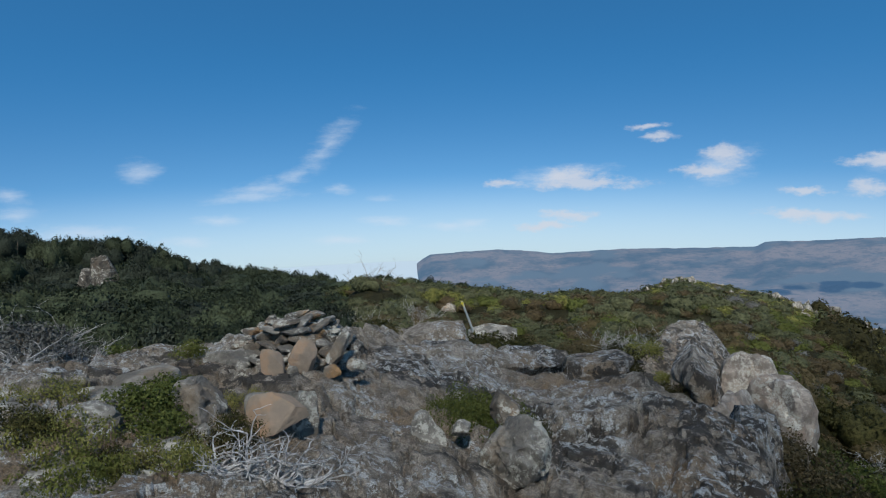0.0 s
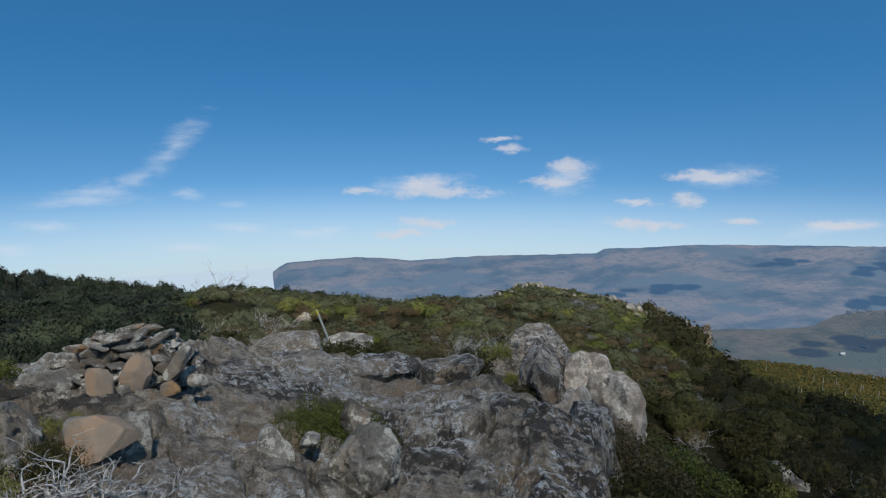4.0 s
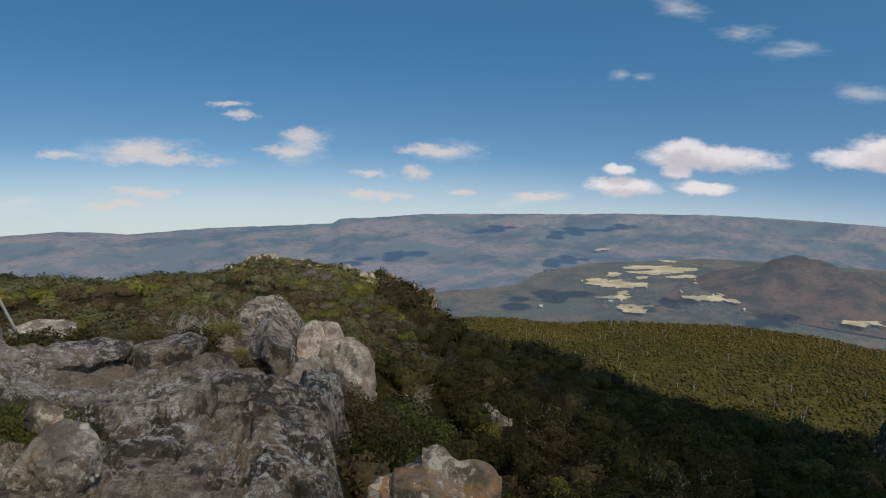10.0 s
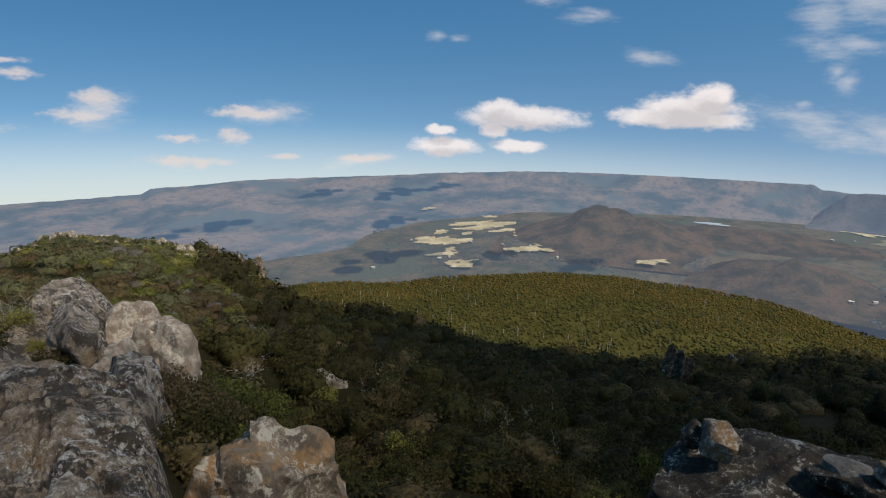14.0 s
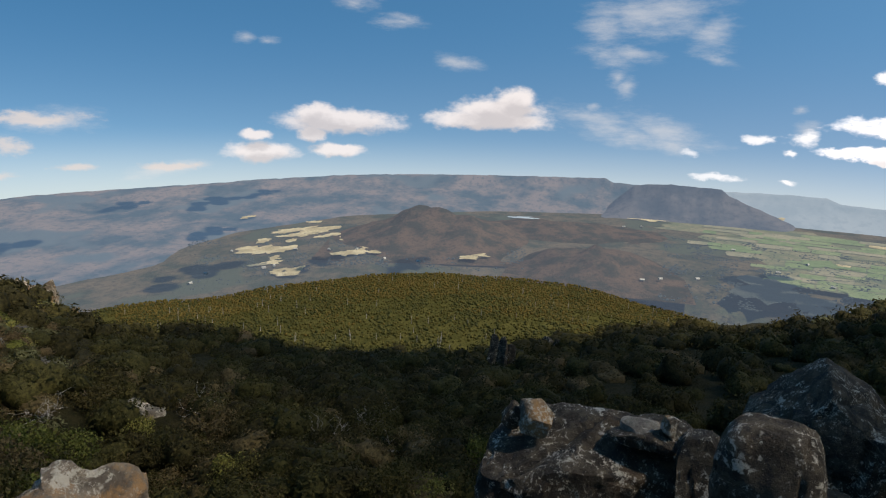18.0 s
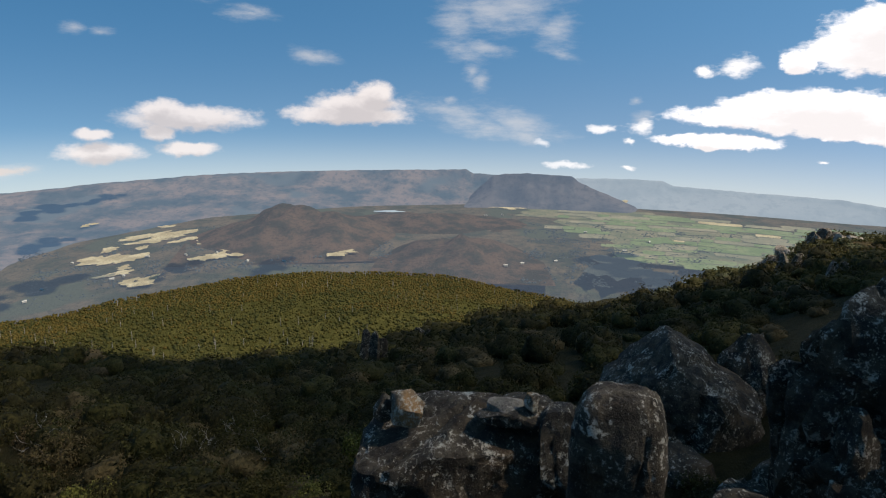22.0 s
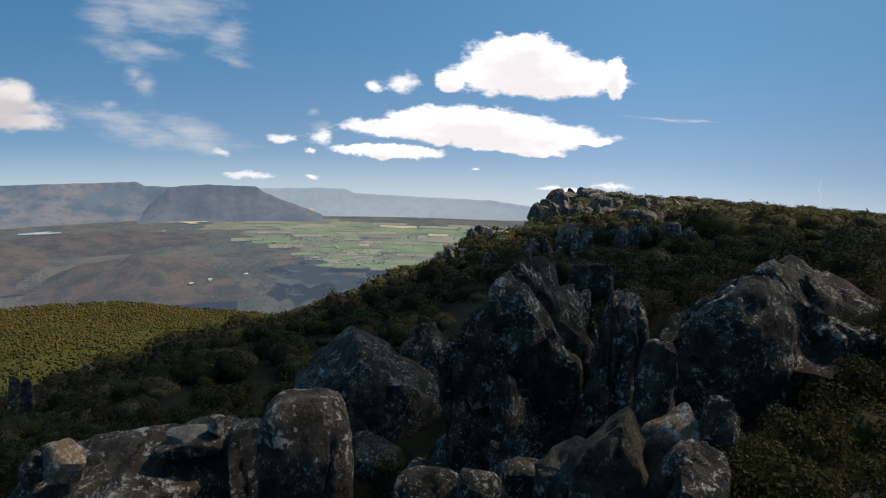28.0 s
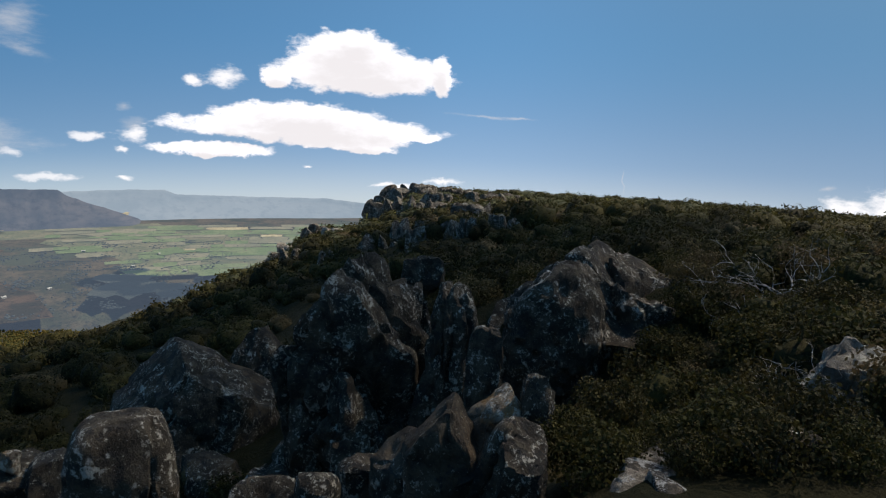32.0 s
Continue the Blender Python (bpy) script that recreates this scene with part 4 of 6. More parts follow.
rock("small rusty stone on a dark boulder", 77.6, 8.6, -1.28, 0.5, 0.46, 0.4, ROCK_WARM, 55, cuts=5, sub=3)
rock("dark stone on the edge of a boulder", 75.6, 8.9, -1.40, 0.34, 0.4, 0.4, ROCK_DARK, 56, cuts=5, sub=3)
rock("thin flat stone lying on a dark boulder", 87.2, 8.4, -1.26, 0.62, 0.16, 0.4, ROCK_GREY, 57, cuts=4, sub=3)
rock("small upright ochre stone on a dark boulder", 89.2, 8.3, -1.06, 0.22, 0.32, 0.2, ROCK_WARM, 58, cuts=5, sub=3)
rock("flat-topped dark rock beside a boulder", 91.9, 8.2, -1.22, 0.55, 1.4, 0.8, ROCK_DARK, 59, cuts=4)
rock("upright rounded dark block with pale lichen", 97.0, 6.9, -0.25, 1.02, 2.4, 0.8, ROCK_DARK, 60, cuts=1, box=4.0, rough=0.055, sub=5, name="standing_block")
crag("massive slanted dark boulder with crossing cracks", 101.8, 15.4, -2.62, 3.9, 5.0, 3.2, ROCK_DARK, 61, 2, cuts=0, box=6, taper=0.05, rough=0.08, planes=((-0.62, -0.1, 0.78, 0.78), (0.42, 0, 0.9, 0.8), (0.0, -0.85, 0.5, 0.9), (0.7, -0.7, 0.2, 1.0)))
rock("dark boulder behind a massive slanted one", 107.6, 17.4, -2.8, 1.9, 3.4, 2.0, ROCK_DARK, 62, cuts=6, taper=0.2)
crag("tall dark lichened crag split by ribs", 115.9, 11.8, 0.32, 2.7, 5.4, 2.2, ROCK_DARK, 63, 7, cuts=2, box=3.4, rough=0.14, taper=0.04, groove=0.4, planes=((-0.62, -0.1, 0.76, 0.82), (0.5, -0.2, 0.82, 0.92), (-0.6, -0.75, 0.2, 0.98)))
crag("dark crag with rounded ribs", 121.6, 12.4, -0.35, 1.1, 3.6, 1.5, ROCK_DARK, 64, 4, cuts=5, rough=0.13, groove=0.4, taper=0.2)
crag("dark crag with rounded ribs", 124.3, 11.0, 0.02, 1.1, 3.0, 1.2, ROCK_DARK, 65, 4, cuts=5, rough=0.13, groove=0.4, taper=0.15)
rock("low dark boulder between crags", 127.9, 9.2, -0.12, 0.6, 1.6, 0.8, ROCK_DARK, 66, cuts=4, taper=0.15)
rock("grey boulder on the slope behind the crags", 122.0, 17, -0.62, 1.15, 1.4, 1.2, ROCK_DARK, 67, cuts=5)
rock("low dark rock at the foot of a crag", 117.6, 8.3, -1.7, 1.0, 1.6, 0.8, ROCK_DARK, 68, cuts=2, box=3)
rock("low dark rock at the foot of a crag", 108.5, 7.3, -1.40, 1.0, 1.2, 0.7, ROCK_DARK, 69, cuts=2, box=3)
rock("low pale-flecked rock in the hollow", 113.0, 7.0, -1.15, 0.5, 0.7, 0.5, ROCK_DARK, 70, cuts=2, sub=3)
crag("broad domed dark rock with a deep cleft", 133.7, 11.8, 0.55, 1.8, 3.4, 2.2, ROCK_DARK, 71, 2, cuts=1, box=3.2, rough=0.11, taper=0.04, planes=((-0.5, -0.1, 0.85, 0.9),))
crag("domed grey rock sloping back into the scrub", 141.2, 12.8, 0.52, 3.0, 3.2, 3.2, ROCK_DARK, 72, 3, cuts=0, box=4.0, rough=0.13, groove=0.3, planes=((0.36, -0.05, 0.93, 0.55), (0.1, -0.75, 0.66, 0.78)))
rock("pale lichened rock showing in the scrub", 152.0, 14.0, -0.55, 1.3, 0.9, 1.0, ROCK_GREY, 74, cuts=4)
rock("sharp-crested grey lichened rock among boulders", 124.8, 5.1, 0.54, 0.72, 1.2, 0.6, ROCK_DARK, 75, cuts=2, box=4.0, rough=0.12, planes=((-0.55, 0, 0.83, 0.7), (0.75, -0.1, 0.65, 0.62), (0, -0.8, 0.6, 0.8)))
rock("yellow-stained rounded boulder among dark rocks", 128.5, 5.45, 0.56, 0.56, 0.8, 0.45, ROCK_WARM, 76, cuts=4, box=3.4, rough=0.12, lean=0.25, planes=((-0.6, -0.2, 0.75, 0.62),))
rock("grey boulder with white lichen patches", 132.3, 5.4, 0.70, 0.34, 0.8, 0.4, ROCK_DARK, 77, cuts=4)
rock("pale sloping rock beside a shrub", 130.8, 4.85, 0.48, 0.50, 0.8, 0.5, ROCK_DARK, 78, cuts=2, box=3.4, rough=0.12, planes=((-0.6, -0.2, 0.8, 0.7),))
rock("narrow dark stone leaning on a pale rock", 128.4, 4.95, 0.46, 0.17, 0.7, 0.26, ROCK_DARK, 79, cuts=1, sub=4, box=2.6, lean=0.4)
rock("small grey rock at the foot of a sharp one", 121.0, 5.3, 0.1, 0.6, 0.8, 0.5, ROCK_DARK, 80, cuts=2, box=3.6, rough=0.12, planes=((-0.5, -0.2, 0.8, 0.65),))
for k, (az, r, w) in enumerate(((141.6, 4.7, 0.30), (142.6, 4.95, 0.34), (143.2, 5.25, 0.28), (142.2, 5.5, 0.3), (141.8, 5.85, 0.24), (143.6, 4.6, 0.2), (141.0, 5.2, 0.2), (143.3, 5.8, 0.2))):
    rock("pale lichened flat stone set in the ground among shrubs", az, r, ground_z(az, r) + 0.03 + 0.01 * (k % 3), w * 1.35, 0.16, w * 1.7, ROCK_SHELF, 810 + k, name="flat_stone", group="flat stones by the shrub", cuts=4, sub=3)
rock("pale lichened rock hump among dead branches", 157.0, 8.1, 0.66, 1.3, 0.9, 0.9, ROCK_GREY, 83, cuts=3)
rock("small dark rock at the shrub's foot", 153.5, 5.6, 0.5, 0.3, 0.5, 0.3, ROCK_DARK, 82, cuts=4, sub=3)


rnd = random.Random(909)
for k in range(90):
    az, r = rnd.uniform(100, 136), rnd.uniform(5.0, 14)
    w = rnd.uniform(0.35, 0.6) + 0.05 * r
    if r < 7.2 or (az > 127 and r < 8):
        continue
    g = ground_z(az, r)
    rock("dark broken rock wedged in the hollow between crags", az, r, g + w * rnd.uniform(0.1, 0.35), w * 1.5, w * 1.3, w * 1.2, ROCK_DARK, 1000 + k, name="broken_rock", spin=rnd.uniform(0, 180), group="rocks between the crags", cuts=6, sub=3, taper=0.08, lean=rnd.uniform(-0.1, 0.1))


def outcrop(label, az, r, w, h, n, seed, material, rise=0.0):
    """A far outcrop: one thing made of several blocks."""
    rnd = random.Random(seed)
    base = ground_z(az, r)
    th = thing("rock_outcrop", label, "rock", polar(az, r, base))
    th.rotation_euler = (0, 0, radians(-az))
    for k in range(n):
        bw = w / n * rnd.uniform(1.3, 2.2)
        bh = h * rnd.uniform(0.6, 1.0)
        me = rock_mesh(seed * 7 + k, bw, bh + 1.5, bw * rnd.uniform(0.6, 1.0), material, sub=3, cuts=6, box=3.6, rough=0.12, taper=0.12, name="block")
        x = (k + 0.5) / n * w - w / 2
        part("block", me, th, at=(x, rnd.uniform(-0.2, 0.3) * w * 0.5, bh + rise * (k / n)))


outcrop("dark jointed cliff blocks at the hill's brow", 119.3, 122, 7, 3.03, 5, 91, ROCK_DARK)
outcrop("dark jointed cliff blocks at the hill's brow", 123.5, 112, 10, 1.65, 6, 92, ROCK_DARK)
outcrop("scattered dark blocks on the hillside", 128.0, 96, 8, 1.43, 6, 93, ROCK_DARK)
outcrop("scattered dark blocks on the hillside", 121.8, 72, 6, 0.99, 5, 94, ROCK_DARK)
outcrop("broken rocks along a brow", 110.6, 100, 6, 1.21, 5, 95, ROCK_GREY)
outcrop("broken rocks along a brow", 114.5, 90, 6, 0.99, 5, 96, ROCK_GREY)
outcrop("grey blocks among the scrub", 125.5, 60, 4, 0.72, 4, 97, ROCK_GREY)
for k, (az, r, w, h) in enumerate(((118.9, 80, 5, 2.4), (120.5, 112, 8, 2.6), (123.4, 80, 5, 2.0), (126.3, 49, 3, 1.6), (128.4, 38, 2.6, 1.4), (127.5, 88, 5, 1.9), (110.6, 58, 3.2, 1.7), (112.3, 91, 4.5, 2.1), (120.3, 40, 2.4, 1.4),
                                    (122.1, 34, 2.2, 1.3), (117.8, 39, 2.2, 1.2), (113.8, 40, 2.0, 1.1), (124.9, 33.5, 2.0, 1.2), (109.0, 78, 3.5, 1.9), (121.8, 67, 4, 1.9), (129.3, 34, 1.8, 1.0), (135.8, 21, 1.2, 0.7), (118.2, 100, 6, 2.4))):
    outcrop("jointed lichened blocks breaking through the hill's scrub", az, r, w, h, 4, 140 + k, ROCK_CRAG)
outcrop("dark rock spire above the forest edge", 74.3, 35, 1.4, 2.6, 3, 98, ROCK_DARK)
outcrop("pale block at the scrub's edge", 70.7, 43, 1.0, 0.94, 2, 99, ROCK_GREY)
outcrop("pale blocks at the scrub's edge", 67.8, 55, 3.0, 0.83, 4, 100, ROCK_GREY)
outcrop("dark rocks at the scrub's edge", 79.5, 50, 2.5, 0.99, 3, 101, ROCK_DARK)
outcrop("pale rocks on the far knoll", 22.5, 70, 3.0, 0.61, 4, 102, ROCK_GREY)
outcrop("pale rocks on the far knoll", 26.0, 60, 3.4, 0.66, 4, 103, ROCK_GREY)
outcrop("pale rocks on the knoll's edge", 31.0, 58, 3.2, 0.77, 4, 104, ROCK_GREY)
outcrop("steep pale rocks at the knoll's end", 34.3, 52, 3.4, 1.32, 5, 105, ROCK_WARM)
outcrop("pale rocks on the far knoll", 24.2, 48, 2.6, 0.61, 4, 106, ROCK_GREY)
outcrop("pale rocks among low heath", 28.8, 45, 2.4, 0.55, 4, 107, ROCK_GREY)
for k, (az, r, w, h) in enumerate(((17.5, 66, 1.8, 0.9), (20.0, 72, 2.4, 1.0), (23.4, 66, 2.0, 0.9), (25.0, 68, 2.6, 0.8), (27.5, 64, 2.4, 1.0), (29.5, 60, 2.2, 0.9), (32.6, 56, 2.6, 1.2), (21.0, 56, 1.8, 0.9), (26.8, 52, 1.8, 0.8), (30.2, 50, 1.6, 0.9), (18.8, 50, 1.6, 0.8))):
    outcrop("pale lichened rocks on the sunlit knoll", az, r, w, h, 3, 120 + k, ROCK_GREY)
outcrop("dark rocks at the scrub's brow", 52.5, 47, 1.4, 0.99, 2, 108, ROCK_DARK)
outcrop("big square boulder among dark trees", -29.0, 47, 2.4, 3.6, 2, 109, ROCK_CRAG)


# the stone heap
def build_cairn():
    c = polar(-13.1, 7.95)
    base = shelf_top(-13.1, 7.95)
    th = thing("stone_cairn", "rough heap of piled brown and grey stones", "cairn", (c.x, c.y, base))
    th.rotation_euler = (0, 0, radians(13.1))
    kinds = [rock_mesh(300 + k, *size, m, sub=3, cuts=3, box=6, rough=0.05, name="stone") for k, (size, m) in enumerate([
        ((0.26, 0.07, 0.20), ROCK_GREY), ((0.32, 0.06, 0.22), ROCK_WARM), ((0.20, 0.10, 0.18), ROCK_WARM), ((0.16, 0.08, 0.14), ROCK_WARM), ((0.36, 0.08, 0.24), ROCK_GREY)])]
    rnd = random.Random(5)
    n = 0
    for layer in range(7):
        z = 0.05 + layer * 0.07
        rad = 0.76 * (1 - layer / 7.6) ** 0.65
        count = max(4, int(rad * 21))
        for k in range(count):
            a = 2 * math.pi * (k + rnd.random() * 0.6) / count
            ob = part("stone", kinds[rnd.randrange(5)], th)
            rr = rad * rnd.uniform(0.82, 1.05)
            ob.matrix_basis = Matrix.Translation((rr * math.cos(a), rr * 0.8 * math.sin(a), z + 0.06 + rnd.uniform(-0.02, 0.03))) @ pose(0, 0, 0, rnd.uniform(-26, 26), rnd.uniform(-26, 26), math.degrees(a) + 90 + rnd.uniform(-35, 35))
            n += 1
    core = part("stone", rock_mesh(320, 1.35, 0.56, 1.1, ROCK_WARM, sub=4, cuts=3, taper=0.45, rough=0.2), th, at=(0, 0, 0.47))
    # the large upright stones leaning on the front
    for k, (x, y, w, h, tilt, m) in enumerate([(-0.28, -0.80, 0.30, 0.40, -12, OCHRE), (0.16, -0.66, 0.34, 0.40, 26, OCHRE), (0.58, -0.52, 0.20, 0.42, 30, ROCK_GREY), (-0.56, -0.72, 0.24, 0.17, 0, ROCK_WARM), (0.66, -0.66, 0.26, 0.14, 5, ROCK_GREY), (-0.02, -0.84, 0.20, 0.18, 10, ROCK_GREY), (0.36, -0.80, 0.22, 0.14, -10, ROCK_WARM), (-0.74, -0.58, 0.30, 0.15, 4, ROCK_GREY)]):
        ob = part("leaning_stone", rock_mesh(330 + k, w, h, 0.13, m, sub=4, cuts=6, box=4.5, rough=0.06, taper=0.3, name="leaning_stone"), th, "tall brown stone leaning on the heap")
        ob.matrix_basis = Matrix.Translation((x, y, h + 0.02)) @ pose(0, 0, 0, -16, tilt, 0)


build_cairn()


# the marker post
def tube(points, radii, sides=6):
    """Vertices and faces of a tapering tube along points."""
    verts, faces = [], []
    for k, p in enumerate(points):
        p = Vector(p)
        d = (Vector(points[min(k + 1, len(points) - 1)]) - Vector(points[max(k - 1, 0)])).normalized()
        u = d.orthogonal().normalized()
        w = d.cross(u)
        for s in range(sides):
            a = 2 * math.pi * s / sides
            verts.append(p + (u * math.cos(a) + w * math.sin(a)) * radii[k])
    for k in range(len(points) - 1):
        for s in range(sides):
            a, b = k * sides + s, k * sides + (s + 1) % sides
            faces.append((a, b, b + sides, a + sides))
    faces.append(tuple(range(sides))[::-1])
    faces.append(tuple(range(len(verts) - sides, len(verts))))
    return verts, faces


def build_post():
    c = polar(2.5, 16.7)
    z = -2.15
    th = thing("marker_post", "leaning grey track marker post with a yellow arrow top", "post", (c.x, c.y, z))
    th.matrix_basis = Matrix.Translation((c.x, c.y, z)) @ pose(0, 0, 0, 0, -19, -2.5)
    part("post", mesh_of("post", *tube([(0, 0, -0.5), (0, 0, 0.86)], [0.03, 0.03], 8), POST_GREY), th)
    bm = bmesh.new()
    shape = [(-0.015, 0.08), (0.015, 0.08), (0.015, 0.15), (0.045, 0.15), (0, 0.23), (-0.045, 0.15), (-0.015, 0.15)]
    front = [bm.verts.new((x, -0.035, 0.64 + y)) for x, y in shape]
    back = [bm.verts.new((x, -0.03, 0.64 + y)) for x, y in shape]
    bm.faces.new(front)
    bm.faces.new(back[::-1])
    for k in range(7):
        bm.faces.new((front[k], back[k], back[(k + 1) % 7], front[(k + 1) % 7]))
    me = bpy.data.meshes.new("arrow_plate")
    bm.to_mesh(me)
    bm.free()
    me.materials.append(POST_YELLOW)
    part("arrow_plate", me, th, "yellow arrow-shaped plate")


build_post()


# ---- plants ----
def leaf_cloud(seed, leaves, size, lumps=9, flat=0.75, spread=0.62, lump_r=0.42, slim=0.72, ruffle=0.5):
    """Leaf quads on the skin of several merged lumps, in a unit dome (radius about 1, height flat)."""
    rng = np.random.default_rng(seed)
    a = rng.uniform(0, 2 * np.pi, lumps)
    rr = spread * np.sqrt(rng.uniform(0, 1, lumps))
    cz = flat * (0.25 + 0.55 * rng.uniform(0, 1, lumps) * (1 - (rr / max(spread, 0.01)) ** 2 * 0.6))
    cen = np.stack([rr * np.cos(a), rr * np.sin(a), cz], 1)
    rad = lump_r * rng.uniform(0.65, 1.15, lumps)
    which = rng.choice(lumps, leaves, p=rad ** 2 / (rad ** 2).sum())
    n = rng.normal(size=(leaves, 3))
    n[:, 2] = n[:, 2] * 0.9 + 0.25
    n /= np.linalg.norm(n, axis=1, keepdims=True)
    depth = 1 - 0.28 * rng.uniform(0, 1, leaves) ** 2 + 0.10 * rng.normal(size=leaves)
    pos = cen[which] + n * (rad[which] * depth)[:, None]
    pos[:, 2] = np.maximum(pos[:, 2], 0.02)
    # leaves lie roughly along the skin, so that a lump shades as a lump
    face = n + rng.normal(scale=ruffle, size=(leaves, 3))
    face /= np.linalg.norm(face, axis=1, keepdims=True)
    out = np.cross(face, rng.normal(size=(leaves, 3)))
    out /= np.linalg.norm(out, axis=1, keepdims=True)
    side = np.cross(face, out)
    s = size * rng.uniform(0.6, 1.35, leaves)[:, None]
    quad = np.stack([pos - out * s * 0.5, pos + side * s * slim * 0.5, pos + out * s * 0.5, pos - side * s * slim * 0.5], 1)
    return quad.reshape(-1, 3)


def quads_mesh(name, pts, material):
    n = len(pts) // 4
    me = bpy.data.meshes.new(name)
    me.vertices.add(n * 4)
    me.vertices.foreach_set("co", np.ascontiguousarray(pts, dtype=np.float32).ravel())
    me.loops.add(n * 4)
    me.loops.foreach_set("vertex_index", np.arange(n * 4, dtype=np.int32))
    me.polygons.add(n)
    me.polygons.foreach_set("loop_start", np.arange(0, n * 4, 4, dtype=np.int32))
    me.materials.append(material)
    me.update(calc_edges=True)
    me.validate()
    return me


def stems_mesh(name, seed, n, height, spread, thick, material):
    rnd = random.Random(seed)
    verts, faces = [], []
    for k in range(n):
        a = rnd.uniform(0, 2 * math.pi)
        tip = Vector((spread * math.cos(a) * rnd.uniform(0.3, 1), spread * math.sin(a) * rnd.uniform(0.3, 1), height * rnd.uniform(0.7, 1)))
        mid = tip * 0.5 + Vector((rnd.uniform(-0.1, 0.1), rnd.uniform(-0.1, 0.1), 0.08)) * height
        v, f = tube([Vector((0, 0, -0.25 * height)), mid, tip], [thick, thick * 0.7, thick * 0.3], 5)
        faces += [tuple(i + len(verts) for i in q) for q in f]
        verts += v
    return mesh_of(name, verts, faces, material)


KINDS = {
    "green": (LEAF_GREEN, "bright green springy heath shrub"),
    "olive": (LEAF_OLIVE, "olive-green summit shrub"),
    "dark": (LEAF_DARK, "dark-leaved dense shrub"),
    "brown": (LEAF_BROWN, "brownish dry heath shrub"),
    "yellow": (LEAF_YELLOW, "yellow-green low heath shrub"),
    "grey": (LEAF_GREY, "grey leafless twiggy shrub"),
}
SHRUBS = {}
for k, (kind, (m, _)) in enumerate(KINDS.items()):
    for v in range(2):
        SHRUBS[kind, v] = (quads_mesh("foliage", leaf_cloud(50 + k * 5 + v, 2400, 0.068, 18, 0.8, 0.64, 0.33), m), stems_mesh("stem", 70 + k * 5 + v, 6, 0.6, 0.45, 0.03, TWIG_BROWN))
MATS = {kind: quads_mesh("foliage", leaf_cloud(90 + k, 3600, 0.042, 18, 0.32, 0.8, 0.26), KINDS[kind][0]) for k, kind in enumerate(("green", "olive", "yellow"))}
made_shrubs = {}


def shrub(kind, az, r, size, tall=1.0, v=0, label="", sink=0.05, z=None, group=""):
    """One shrub with its foliage and stems, standing on the ground."""
    rnd = random.Random(int(az * 97 + r * 1013))
    base = z if z is not None else ground_here(az, r)
    m = Matrix.Translation(polar(az, r, base - sink)) @ pose(0, 0, 0, rnd.uniform(-6, 6), rnd.uniform(-6, 6), rnd.uniform(0, 360))
    th = thing("shrub", label or KINDS[kind][1] + " on stony ground", "shrub", group=group)
    th.matrix_basis = m @ Matrix.Diagonal((size, size, size * tall, 1))
    fol, stem = SHRUBS[kind, v]
    part("foliage", fol, th)
    part("stem", stem, th)
    return th


def heath_mat(kind, az, r, size, label, z=None):
    rnd = random.Random(int(az * 57 + r * 813))
    base = z if z is not None else ground_here(az, r)
    th = new("heath_mat", MATS[kind])
    th.matrix_basis = Matrix.Translation(polar(az, r, base - 0.04)) @ pose(0, 0, 0, 0, 0, rnd.uniform(0, 360)) @ Matrix.Diagonal((size, size * 0.85, size * 1.25, 1))
    return tagged(th, label, "low shrub")


def ground_here(az, r):
    g = ground_z(az, r)
    if -50 < az < 36 and r < 23:
        g = max(g, shelf_top(az, r))
    return g


def dead_branches(label, az, r, size, n, seed, flatness=0.5, z=None, thick=0.017, name="dead_shrub", spread_az=None):
    """Bleached dead stems: forked crooked branches from one stock."""
    rnd = random.Random(seed)
    base = z if z is not None else ground_here(az, r)
    th = thing(name, label, "dead wood", polar(az, r, base))
    for k in range(n):
        verts, faces = [], []

        def grow(p, d, length, thick, depth):
            pts, rad = [p], [thick]
            steps = 5
            for i in range(steps):
                d = (d + Vector((rnd.gauss(0, 0.35), rnd.gauss(0, 0.35), rnd.gauss(0, 0.28) * (1 - flatness)))).normalized()
                p = p + d * length / steps
                p.z = max(p.z, 0.01)
                pts.append(p)
                rad.append(thick * (1 - (i + 1) / steps * 0.7))
                if depth and rnd.random() < 0.62:
                    grow(p, (d + Vector((rnd.gauss(0, 0.7), rnd.gauss(0, 0.7), rnd.gauss(0.1, 0.4) * (1 - flatness * 0.7)))).normalized(), length * 0.55, thick * 0.5, depth - 1)
            v, f = tube(pts, rad, 5)
            faces.extend(tuple(i + len(verts) for i in q) for q in f)
            verts.extend(v)

        a = rnd.uniform(0, 2 * math.pi)
        grow(Vector((rnd.gauss(0, 0.12), rnd.gauss(0, 0.12), 0.02)) * size, Vector((math.cos(a), math.sin(a), 0.25 + (1 - flatness) * rnd.uniform(0.2, 1.2))).normalized(), size * rnd.uniform(0.6, 1.1), size * thick, 2)
        part("branch", mesh_of("branch", verts, faces, TWIG_GREY, True), th)
    return th


